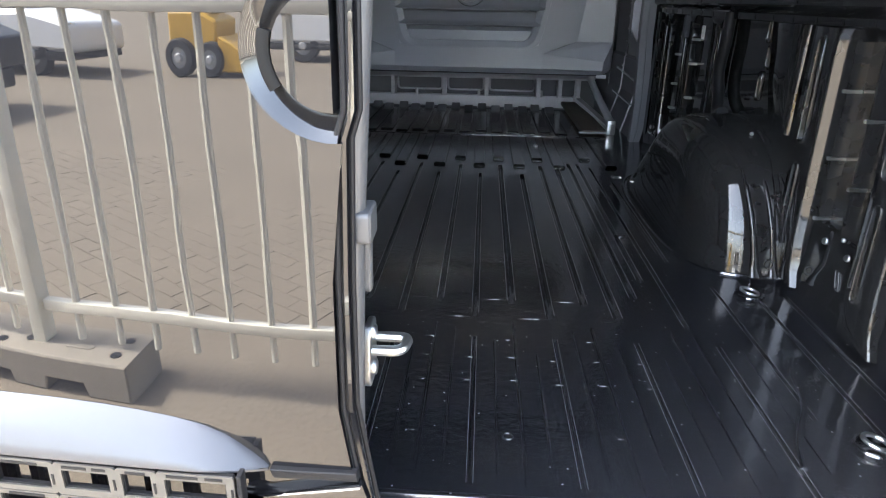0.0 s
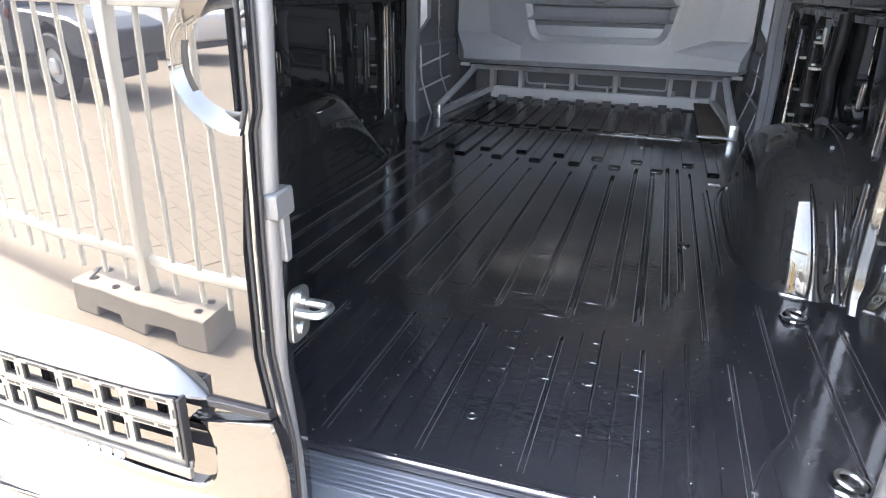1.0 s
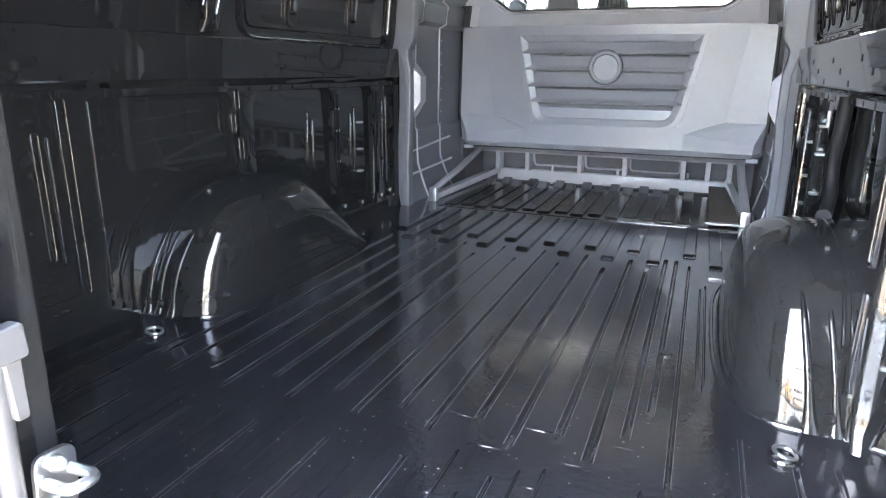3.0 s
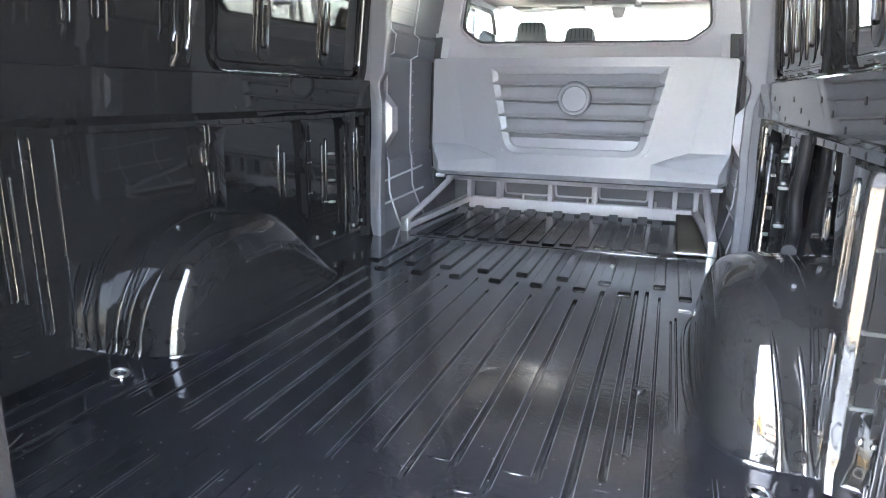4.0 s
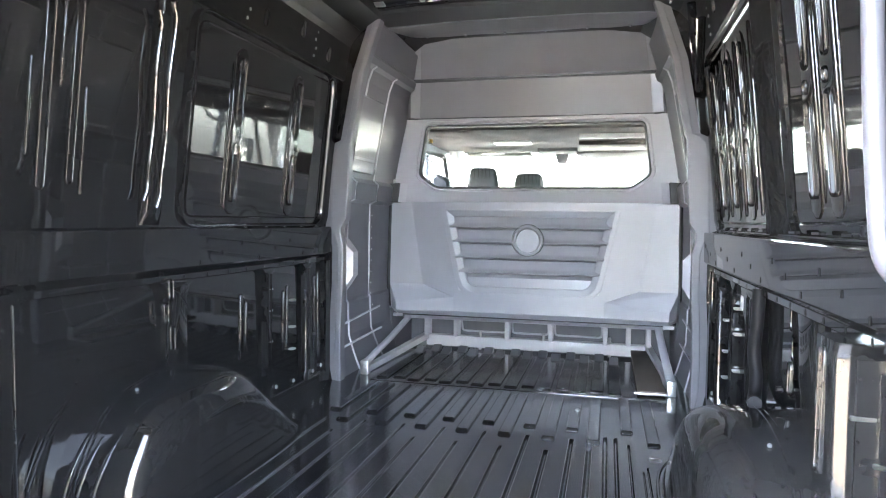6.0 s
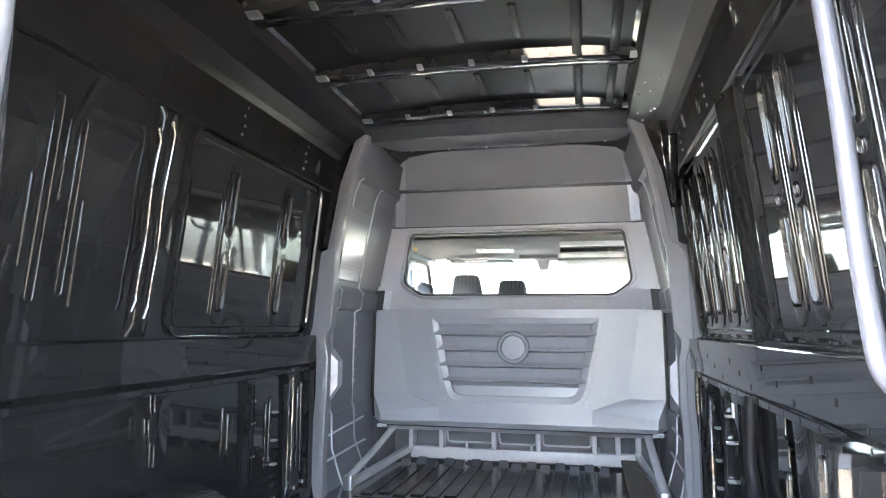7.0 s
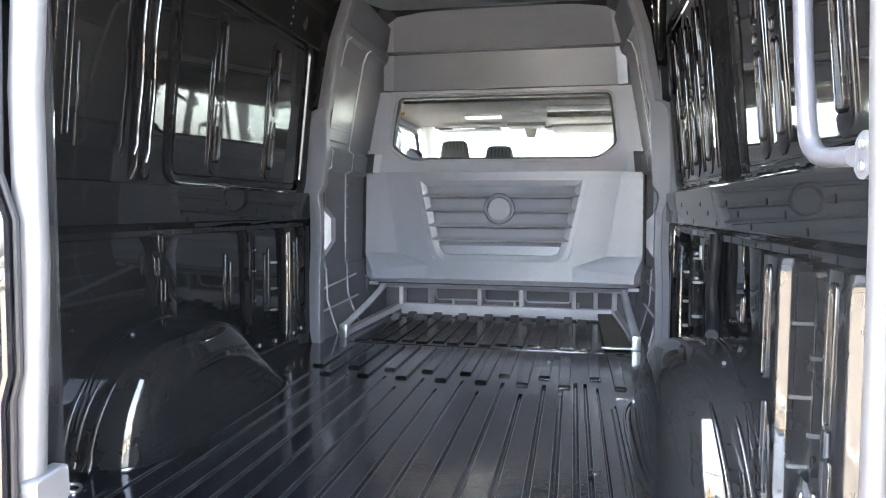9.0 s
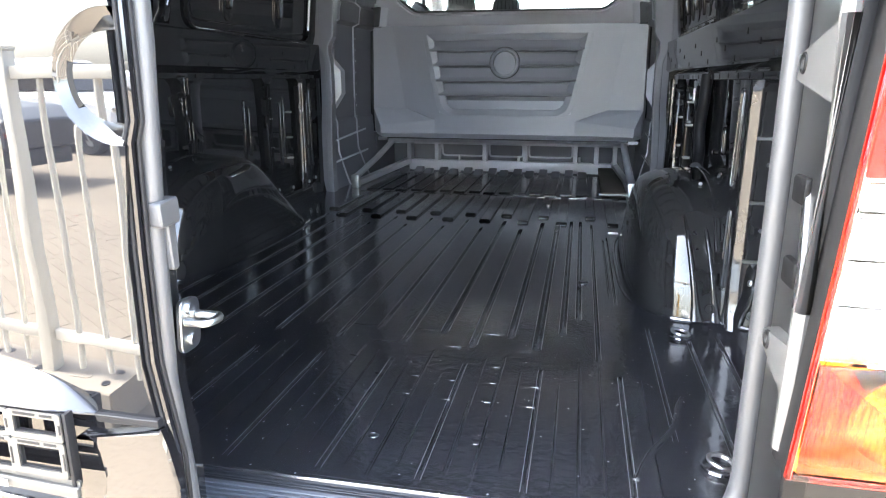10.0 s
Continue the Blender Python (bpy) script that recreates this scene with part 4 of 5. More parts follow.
# two upper panels; their ends turn steeply towards the cargo space
for z, w in ((2.267, 0.685), (2.047, 0.70)):
    part("panel_seam", tube(B(), [(-w - 0.05, back_y(z) - 0.03, z), (-w, back_y(z) - 0.003, z), (0, back_y(z) - 0.007, z), (w, back_y(z) - 0.003, z), (w + 0.05, back_y(z) - 0.03, z)], 0.005, 8), DARK_LINER, bulkhead)
for z0, z1, w0, w1 in ((2.053, 2.258, 0.695, 0.672), (2.276, 2.47, 0.668, 0.628)):
    rings, edges = [], []
    for k in range(5):
        z = z0 + (z1 - z0) * k / 4
        w = w0 + (w1 - w0) * k / 4
        yy = back_y(z)
        edges.append((w, yy, z))
        rings.append([(-w, yy, z), (-w / 2, yy - 0.004, z), (0, yy - 0.005, z), (w / 2, yy - 0.004, z), (w, yy, z)])
    part("upper_panel", loft(B(), rings, closed=False), GREY_UPPER, bulkhead, smooth=False)
    for s in (-1, 1):
        # end strips are paler than the panels, as if lit from the opening
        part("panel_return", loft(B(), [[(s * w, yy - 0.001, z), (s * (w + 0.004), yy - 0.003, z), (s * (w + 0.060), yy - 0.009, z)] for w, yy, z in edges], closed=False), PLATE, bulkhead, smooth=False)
        # cheeks turn away; their dark grey stands for the shade in the recess
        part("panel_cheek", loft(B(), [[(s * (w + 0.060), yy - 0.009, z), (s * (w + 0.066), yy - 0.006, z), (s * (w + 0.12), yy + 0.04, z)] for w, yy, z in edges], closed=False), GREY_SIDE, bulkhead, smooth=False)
# roof shelf: a dark leading edge, then a grey slope down to the panels
def shelf(y, z, drop=0.0):
    return [(-0.665, y, z - drop), (-0.3, y, z + 0.011 - drop), (0.3, y, z + 0.011 - drop), (0.665, y, z - drop)]


part("head_edge", loft(B(), [shelf(2.80, 2.425), shelf(2.812, 2.412), shelf(2.83, 2.409), shelf(3.00, 2.405)], closed=False), DARK_LINER, bulkhead)
part("head_shelf", loft(B(), [shelf(3.00, 2.407), shelf(3.01, 2.402), shelf(3.30, 2.436), shelf(3.52, 2.474)], closed=False), GREY_UPPER, bulkhead, smooth=False)
for s in (-1, 1):
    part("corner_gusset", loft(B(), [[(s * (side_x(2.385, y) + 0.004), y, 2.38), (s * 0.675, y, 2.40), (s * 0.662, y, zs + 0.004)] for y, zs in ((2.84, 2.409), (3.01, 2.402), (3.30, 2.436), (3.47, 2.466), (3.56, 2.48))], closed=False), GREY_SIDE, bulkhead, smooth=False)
for k in range(6):
    part("shelf_stud", disc(B(), (-0.55 + 0.22 * k, 3.36, 2.449), (0, -0.2, -1), 0.006, 0.006, 8), GREY_STEEL, bulkhead)

part("back_cover", box(B(), (-0.95, 3.80, 2.02), (0.95, 3.83, 2.52)), DARK_LINER, bulkhead)
# unseen plate added behind the lower panel to block light leaks from the cab
part("back_lower", box(B(), (-0.95, 3.79, 0.82), (0.95, 3.82, 1.60)), DARK_LINER, bulkhead)
for s in (-1, 1):
    part("side_step", prism(B(), rounded([(s * 0.795, 1.525), (s * 0.872, 1.525), (s * 0.855, 1.64), (s * 0.785, 1.645)], 0.006), "y", 3.60, 3.74, 0.004), DARK_LINER, bulkhead)
    part("side_wedge", loft(B(), [[(s * 0.755, 3.625, 1.527), (s * 0.744, 3.640, 1.642)], [(s * 0.796, 3.605, 1.527), (s * 0.786, 3.620, 1.642)], [(s * 0.80, 3.60, 1.527), (s * 0.79, 3.60, 1.642)]], closed=False), GREY, bulkhead, smooth=False)
    for z in (1.505, 1.66):
        part("panel_screw", box(B(), (s * 0.838 - 0.006, 3.655, z - 0.02), (s * 0.838 + 0.006, 3.672, z + 0.01), 0.003), ZINC, bulkhead)

# lower frame under the bulkhead
seat_frame = thing("seat_box_frame", "grey painted steel frame under the bulkhead", "frame")
part("top_rail", prism(B(), [(3.72, 0.80), (3.80, 0.835), (3.90, 0.835), (3.90, 0.775), (3.885, 0.772), (3.88, 0.80)], "x", -0.79, 0.79), GREY_STEEL, seat_frame)
part("back_plate", prism(B(), [(4.02, 0.82), (4.03, 0.82), (4.12, 0.62), (4.11, 0.62)], "x", -0.72, 0.74), GREY_RIM, seat_frame)
part("foot_rail", box(B(), (-0.72, 4.03, 0.572), (0.74, 4.09, 0.645), 0.006), GREY_STEEL, seat_frame)
for x in (-0.70, -0.50, -0.16, 0.12, 0.46, 0.60, 0.72):
    part("upright", box(B(), (x - 0.014, 3.95, 0.65), (x + 0.014, 4.05, 0.81), 0.004), GREY_STEEL, seat_frame)
for x0, x1 in ((-0.485, -0.175), (-0.145, 0.105), (0.135, 0.445)):
    o = rounded([(x0, 0.668), (x1, 0.668), (x1, 0.775), (x0, 0.775)], 0.03, 4)
    def slant(pts, d):
        return [(x, 4.02 + (0.82 - z) * 0.45 - d, z) for x, z in pts]
    part("pressed_bay", loft(B(), [slant(o, 0.001), slant(o, 0.010), slant(inset(o, 0.007), 0.010), slant(inset(o, 0.013), 0.001)], caps=False), GREY_STEEL, seat_frame)
for x in (-0.35, 0.07, 0.488):
    part("pin", disc(B(), (x, 4.04, 0.56), (0, 0, 1), 0.010, 0.125, 10, 0.002), ZINC, seat_frame)
for x in (0.303, -0.33, -0.05):
    part("bolt", disc(B(), (x, 3.876, 0.80), (0, -1, 0), 0.013, 0.010, 10, 0.002), ZINC, seat_frame)
for s in (-1, 1):
    part("edge_clip", box(B(), (s * 0.81 - 0.03, YB + 0.005, 0.812), (s * 0.81 + 0.03, YB + 0.03, 0.832), 0.003), GREY_STEEL, bulkhead)
part("ledge_trim", box(B(), (-0.80, YB + 0.010, 0.824), (0.80, YB + 0.020, 0.831), 0.001, 1), DARK_LINER, bulkhead)
for x in (-0.30, 0.42):
    part("trim_clip", disc(B(), (x, YB + 0.012, 0.822), (0, 0, -1), 0.016, 0.006, 12, 0.002), ZINC, bulkhead)
for x in (-0.50, -0.41, -0.34, -0.24, 0.50, 0.60):
    part("bolt_hole", disc(B(), (x, 3.862, 0.808), (0, -1, 0.2), 0.009, 0.004, 12), BLACK_RUBBER, seat_frame)
for s in (-1, 1):
    part("floor_beam", loft(B(), [[(s * (0.775 + a), 3.02, 0.605 + b) for a, b in ((-0.018, 0), (0.018, 0), (0.018, 0.03), (-0.018, 0.03))], [(s * (0.72 + a), 4.06, 0.615 + b) for a, b in ((-0.018, 0), (0.018, 0), (0.018, 0.04), (-0.018, 0.04))]]), GREY_STEEL, seat_frame)
    st = thing("brace_strut", "grey painted steel brace from floor to seat frame", "strut", "floor braces")
    part("rod", tube(B(), [(s * 0.768, 3.0, 0.66), (s * 0.762, 3.4, 0.73), (s * 0.758, 3.76, 0.805)], 0.021, 12, 0.7), GREY_STEEL, st)
    part("foot", box(B(), (s * 0.768 - 0.022, 2.975, 0.60), (s * 0.768 + 0.022, 3.02, 0.675), 0.006), ZINC, st)
    part("foot_bolt", disc(B(), (s * 0.768, 2.976, 0.645), (0, -1, 0), 0.010, 0.006, 10, 0.002), ZINC, st)

part("rear_wall_plate", box(B(), (-0.93, 4.14, 0.50), (0.93, 4.17, 0.90)), GREY_SIDE, seat_frame)
part("lid_plate", box(B(), (-0.93, 3.76, 0.845), (0.93, 4.17, 0.86)), GREY_STEEL, seat_frame)
for s in (-1, 1):
    part("side_plate", box(B(), (min(s * 0.86, s * 0.93), 3.70, 0.50), (max(s * 0.86, s * 0.93), 4.17, 0.86)), GREY_SIDE, seat_frame)
step_plate = thing("step_mat", "dark brown rubber step mat beside the seat frame", "mat")
part("mat_slab", box(B(), (0.615, 2.96, 0.603), (0.742, 3.98, 0.626), 0.005), MUD, step_plate)
part("mat_edge", tube(B(), [(0.60, 2.952, 0.615), (0.65, 2.950, 0.613), (0.70, 2.952, 0.616), (0.75, 2.95, 0.614)], 0.005, 8), ZINC, step_plate)

# ground strip under the cab floor end
part("front_pan", box(B(), (-0.93, 3.735, 0.50), (0.93, 4.6, 0.545)), FLOOR_PAINT, floor)

# ---- floor pressings ----
def floor_rib(x, y0, y1, w, h=0.010, ramp=0.012):
    bm = B()
    rings = []
    for y, k in ((y0, 0.0), (y0 + ramp * 0.5, 0.7), (y0 + ramp, 1.0), (y1 - 0.012, 1.0), (y1, 0.0)):
        hh = max(0.0003, h * k)
        rings.append([(x - w / 2, y, FLOOR_Z - 0.002), (x - w / 2 + 0.002, y, FLOOR_Z + hh * 0.75), (x - w / 2 + 0.006, y, FLOOR_Z + hh), (x + w / 2 - 0.006, y, FLOOR_Z + hh), (x + w / 2 - 0.002, y, FLOOR_Z + hh * 0.75), (x + w / 2, y, FLOOR_Z - 0.002)])
    loft(bm, rings)
    part("floor_rib", bm, FLOOR_PAINT, floor, smooth=False)


for k in range(-8, 6):
    x = 0.010 + 0.083 * k
    floor_rib(x, 2.212 if k % 2 else 2.338, 2.84, 0.050, 0.011)
for x, y in ((0.549, 2.36), (0.642, 2.233)):
    floor_rib(x, y, 2.86, 0.048, 0.011)
for k in range(-8, 7):
    x = 0.012 + 0.083 * k
    floor_rib(x, 2.93 + 0.03 * (k % 2), 3.60 + 0.08 * (k % 2), 0.064, 0.008)
    y = 3.60 + 0.08 * (k % 2)
    # pale grey on these ramps stands for the light the rib ends reflect
    part("rib_ramp", prism(B(), [(y - 0.03, 0.600), (y + 0.07, 0.634), (y + 0.085, 0.632), (y + 0.09, 0.600)], "x", x - 0.026, x + 0.026, 0.003), GREY_RIM, floor, smooth=False)
# raised ends of the pressings and rows of weld spots on the rear floor
def half_round(x, y, length, r, sink):
    bm = B()
    rings = []
    for f, q in ((-1, 0.25), (-0.92, 0.8), (-0.75, 1), (0.75, 1), (0.92, 0.8), (1, 0.25)):
        rings.append([(x + f * length / 2, y + r * q * math.cos(math.pi * k / 8), FLOOR_Z - sink + r * q * math.sin(math.pi * k / 8)) for k in range(9)])
    return loft(bm, rings)


dice = random.Random(31)
for k in range(-4, 3):
    part("rib_end", half_round(0.056 + 0.166 * k, 0.829, 0.034, 0.0012, 0.0007), FLOOR_PAINT, floor)
    part("rib_end", half_round(0.139 + 0.166 * k, 0.921, 0.030, 0.0012, 0.0007), FLOOR_PAINT, floor)
for k in range(-7, 6):
    for y in (0.732, 0.655, 0.573, 0.42):
        if (y in (0.732, 0.42) and k % 2) or dice.random() < 0.12:
            continue
        part("weld_spot", half_round(0.004 + 0.083 * k + dice.uniform(-0.004, 0.004), y + dice.uniform(-0.004, 0.004), dice.uniform(0.010, 0.018), 0.0021, 0.0010), FLOOR_PAINT, floor)
for s in (-1, 1):
    part("corner_pressing", tube(B(), bent([(s * 0.725, 0.70, 0.5985), (s * 0.698, 0.645, 0.5985), (s * 0.680, 0.545, 0.5985), (s * 0.625, 0.45, 0.5985), (s * 0.600, 0.37, 0.5965)], 0.06, 6), 0.0065, 12, up=(0, 0, 1)), FLOOR_PAINT, floor)
part("cross_seam", box(B(), (-0.70, 2.885, 0.598), (0.70, 2.895, 0.6020), 0.0008, 1), FLOOR_PAINT, floor)
part("floor_plug", disc(B(), (0.518, 1.397, 0.598), (0, 0, 1), 0.016, 0.008, 18, 0.003), FLOOR_PAINT, floor)
part("drain_plug", torus(B(), (0.157, 0.411, 0.601), (0, 0, 1), 0.008, 0.0012, 18, 6), FLOOR_PAINT, floor)
part("floor_bolt", disc(B(), (0.352, 2.587, 0.606), (0, 0, 1), 0.010, 0.014, 12, 0.003), ZINC, floor)

# ---- rear frame ----
rear_frame = thing("doorway", "gloss black rear doorway of the van with grey seals", "doorway", kind="structure")
for s in (-1, 1):
    bm = B()
    rings = []
    for z in (0.45, 0.7, 1.0, 1.4, 1.7, 2.0, 2.2, 2.36, 2.52):
        lean = max(0, z - 1.5) * 0.07
        x1 = max(wall_x(min(z, 2.44)) + 0.03, 0.80 - lean)
        plan = [(0.745, 0.31), (0.75, 0.33), (x1 + lean, 0.33), (x1 + lean, 0.065), (0.716, 0.06), (0.708, 0.066), (0.709, 0.09), (0.722, 0.17), (0.732, 0.26), (0.74, 0.29)]
        rings.append([(s * (x - lean), y, z) for x, y in plan])
    part("corner_post", loft(bm, rings), JAMB_BODY, rear_frame)
part("header", box(B(), (-0.72, 0.10, 2.37), (0.72, 0.33, 2.53), 0.03), DULL_PAINT, rear_frame)
part("sill_beam", box(B(), (-0.93, 0.06, 0.40), (0.93, 0.26, 0.555), 0.01), PAINT, rear_frame)
seal_path = bent([(0.705, 0.285, 0.585), (0.733, 0.306, 0.64), (0.733, 0.306, 1.0), (0.731, 0.306, 1.3), (0.72, 0.306, 1.6), (0.698, 0.306, 1.9), (0.67, 0.306, 2.25), (0.60, 0.306, 2.35), (0.3, 0.306, 2.36), (-0.6, 0.306, 2.36)], 0.05, 5)
seal = part("door_seal", tube(B(), seal_path, 0.0150, 12, up=(0, 1, 0)), JAMB_SEAL, rear_frame, "grey rubber door seal")
part("seal_lip", tube(B(), [(p.x + 0.019, p.y + 0.004, p.z) for p in seal_path[7:-12]], 0.005, 8, up=(0, 1, 0)), BLACK_RUBBER, seal)
sill = thing("sill_plate", "grey ribbed plastic load sill plate at the rear opening", "sill plate")
part("plate", prism(B(), [(0.13, 0.50), (0.15, 0.555), (0.185, 0.578), (0.262, 0.582), (0.262, 0.56), (0.2, 0.54)], "x", -0.66, 0.66), SILL, sill)
for k in range(6):
    y = 0.196 + k * 0.011
    part("tread_rib", box(B(), (-0.6, y, 0.577), (0.6, y + 0.006, 0.5835), 0.001, 1), SILL, sill)

# ---- closed left rear door ----
door = thing("rear_door", "closed gloss black rear cargo door with a bare number plate holder", "door")
DE = [(0.45, -0.016), (0.65, -0.016), (0.73, -0.017), (0.80, -0.028), (0.86, -0.037), (1.0, -0.037), (1.135, -0.034), (1.16, -0.026), (1.29, -0.025), (1.33, -0.039), (1.6, -0.032), (2.1, -0.022), (2.42, -0.02)]
HC, HR = (-0.03, 1.208), 0.076
right = [(x, z) for z, x in DE if z < HC[1] - HR]
notch = [(HC[0] + HR * math.cos(radians(a)), HC[1] + HR * math.sin(radians(a))) for a in range(-85, -276, -10)]
upper = [(x, z) for z, x in DE if z > HC[1] + HR]
outline = right + notch + upper + [(-0.80, 2.42), (-0.86, 2.1), (-0.92, 1.3), (-0.92, 0.45)]
DOOR_R = 6.0


def bow(bm, fine=False):
    """Bends a door piece to the slight outward curve of the door skin."""
    if fine:
        for k in range(1, 46):
            bmesh.ops.bisect_plane(bm, geom=bm.verts[:] + bm.edges[:] + bm.faces[:], plane_co=(-0.92 + 0.02 * k, 0, 0), plane_no=(1, 0, 0))
        for k in range(1, 48):
            bmesh.ops.bisect_plane(bm, geom=bm.verts[:] + bm.edges[:] + bm.faces[:], plane_co=(0, 0, 0.47 + 0.041 * k), plane_no=(0, 0, 1))
    for v in bm.verts:
        v.co.y += v.co.x ** 2 / (2 * DOOR_R)
        if fine:
            v.co.y += 0.00032 * noise.noise(Vector((v.co.x * 9, 0, v.co.z * 7))) + 0.00013 * noise.noise(Vector((v.co.x * 30, 3, v.co.z * 16)))
    return bm


bm = B()
prism(bm, outline, "y", 0.165, 0.09)
part("door_skin", bow(bm, True), DOOR_PAINT, door)
# round handle scoop: a curved channel round a flat flap
rings = []
for a in range(-88, -273, -8):
    c, s_ = math.cos(radians(a)), math.sin(radians(a))
    ring = []
    for r, y in ((HR + 0.001, 0.0905), (HR - 0.003, 0.0925), (HR - 0.010, 0.0985), (HR - 0.018, 0.1045), (HR - 0.022, 0.106), (HR - 0.0245, 0.103), (HR - 0.026, 0.0905)):
        ring.append((HC[0] + r * c, y, HC[1] + r * s_))
    rings.append(ring)
part("handle_scoop", loft(B(), rings, closed=False), DOOR_PAINT, door, "polished black door handle recess")
flap = [(HC[0] + (HR - 0.026) * math.cos(radians(a)), HC[1] + (HR - 0.026) * math.sin(radians(a))) for a in range(-90, -271, -10)]
part("handle_flap", prism(B(), flap, "y", 0.12, 0.0905), DOOR_PAINT, door)
rings = []
for a in range(-148, -204, -8):
    c, s_ = math.cos(radians(a)), math.sin(radians(a))
    rings.append([(HC[0] + r * c, y, HC[1] + r * s_) for r, y in ((HR - 0.010, 0.106), (HR - 0.010, 0.0995), (HR - 0.011, 0.0990), (HR - 0.021, 0.0998), (HR - 0.022, 0.1005), (HR - 0.022, 0.106))])
part("handle_grip", loft(B(), rings), JAMB_DARK, door, "black plastic grip in the handle recess")
# rolled edge beads beside the skin
for dx, y, r, m in ((0.0035, 0.098, 0.003, BLACK_RUBBER), (0.0095, 0.101, 0.005, DOOR_PAINT), (0.0160, 0.107, 0.003, BLACK_RUBBER)):
    path = [(x + dx, y, z) for z, x in DE]
    part("edge_bead", tube(B(), path, r, 8, up=(0, 1, 0)), m, door)
seal = [(z, x) for z, x in ((0.45, -0.012), (0.69, -0.021), (0.72, -0.024), (0.82, -0.033), (0.88, -0.032), (1.03, -0.028), (1.25, -0.016), (1.4, -0.017), (1.65, 0.002), (2.0, 0.005), (2.4, 0.005))]
part("edge_seal", tube(B(), [(x + 0.002, 0.128, z) for z, x in seal], 0.0138, 12, up=(0, 1, 0)), RUBBER, door, "light grey rubber seal along the door edge")
part("inner_frame", box(B(), (-0.68, 0.15, 0.56), (-0.045, 0.20, 2.36), 0.012), PAINT, door)
# lip over the number plate: a shoulder that faces up
rings = []
for x, zt_ in ((-0.92, 0.850), (-0.6, 0.853), (-0.40, 0.853), (-0.345, 0.852), (-0.29, 0.849), (-0.25, 0.845), (-0.215, 0.840), (-0.183, 0.833), (-0.157, 0.822), (-0.143, 0.812), (-0.131, 0.802), (-0.121, 0.793), (-0.114, 0.786)):
    out = 0.031 * min(1.0, (zt_ - 0.785) / 0.045) ** 0.7
    zb, y0 = 0.784 + out * 0.5, 0.0885
    h = max(0.002, zt_ - zb)
    rings.append([(x, 0.097, zt_ + 0.001), (x, y0 + 0.001, zt_ + 0.0005), (x, y0 - out * 0.28, zb + h * 0.80), (x, y0 - out * 0.60, zb + h * 0.50), (x, y0 - out * 0.86, zb + h * 0.20), (x, y0 - out, zb + 0.001), (x, y0 - out, zb - 0.001), (x, y0 - out * 0.97, zb - 0.002), (x, 0.097, zb - 0.002)])
part("plate_lip", bow(loft(B(), rings)), LIP, door, "satin silver lip over the number plate")
low = rounded([(-0.110, 0.776), (-0.102, 0.642), (-0.30, 0.642)], 0.06, 6)
low = [p for p in low if p.x > -0.25]
lower = [(0.004, 0.46), (0.004, 0.70), (-0.006, 0.75), (-0.014, 0.776)] + [(p.x, p.y) for p in low[1:]] + [(-0.92, 0.645), (-0.92, 0.46)]
part("lower_panel", bow(prism(B(), lower, "y", 0.095, 0.078, 0.003)), DOOR_PAINT, door)
part("lower_shoulder", bow(prism(B(), [(0.080, 0.636), (0.036, 0.572), (0.036, 0.53), (0.080, 0.51)], "x", -0.92, -0.10)), LIP, door)
part("waist_bead", prism(B(), rounded([(-0.108, 0.7765), (-0.018, 0.7765), (-0.02, 0.787), (-0.112, 0.787)], 0.001), "y", 0.095, 0.0835, 0.001), BLACK_RUBBER, door)
holder = part("plate_holder", bow(box(B(), (-0.65, 0.060, 0.690), (-0.128, 0.064, 0.700))), HOLDER, door, "empty grey plastic number plate holder")
part("holder_end", bow(box(B(), (-0.1385, 0.058, 0.690), (-0.133, 0.072, 0.796), 0.001)), BLACK_RUBBER, holder)
CELLS = [(-0.218, -0.144), (-0.262, -0.226), (-0.330, -0.270), (-0.405, -0.338), (-0.445, -0.413), (-0.53, -0.453), (-0.60, -0.538)]
for i, (x0, x1) in enumerate(CELLS):
    for z0, z1 in ((0.708, 0.750), (0.760, 0.791)):
        o = rounded([(x0 - 0.004, z0 - 0.0045), (x1 + 0.004, z0 - 0.0045), (x1 + 0.004, z1 + 0.0045), (x0 - 0.004, z1 + 0.0045)], 0.004, 3)
        ringy = lambda pts, y: [(px, y, pz) for px, pz in pts]
        # black rims behind the frames stand for the shadow in the gaps
        for nm, i0, i1, y0, y1, mt in (("holder_frame", 0.0, 0.0085 if i % 2 == 0 else 0.006, 0.0585, 0.0560, HOLDER), ("holder_backing", 0.0005, 0.0105 if i % 2 == 0 else 0.008, 0.0640, 0.0590, BLACK_RUBBER)):
            p, q = inset(o, i0), inset(o, i1)
            part(nm, bow(loft(B(), [ringy(p, y0), ringy(p, y1), ringy(q, y1), ringy(q, y0), ringy(p, y0)], caps=False)), mt, holder, smooth=False)
        for f in ((0.1, 0.55), (0.65, 0.9)) if i % 2 == 0 else ((0.2, 0.8),):
            xa, xb = x0 + (x1 - x0) * f[0], x0 + (x1 - x0) * f[1]
            part("holder_slot", bow(box(B(), (xa, 0.0552, z1 - 0.0008), (xb, 0.0562, z1 + 0.0022))), BLACK_RUBBER, holder)
        part("holder_slot", bow(box(B(), (x1 + 0.0005, 0.0552, z0 + 0.008), (x1 + 0.0028, 0.0562, z1 - 0.010))), BLACK_RUBBER, holder)
part("holder_strip", bow(box(B(), (-0.65, 0.054, 0.676), (-0.128, 0.062, 0.692), 0.002)), HOLDER, holder)
for k in range(9):
    x = -0.43 + 0.022 * k
    part("lettering_bar", bow(box(B(), (x, 0.0525, 0.680), (x + 0.016, 0.0542, 0.689))), STICKER, holder)
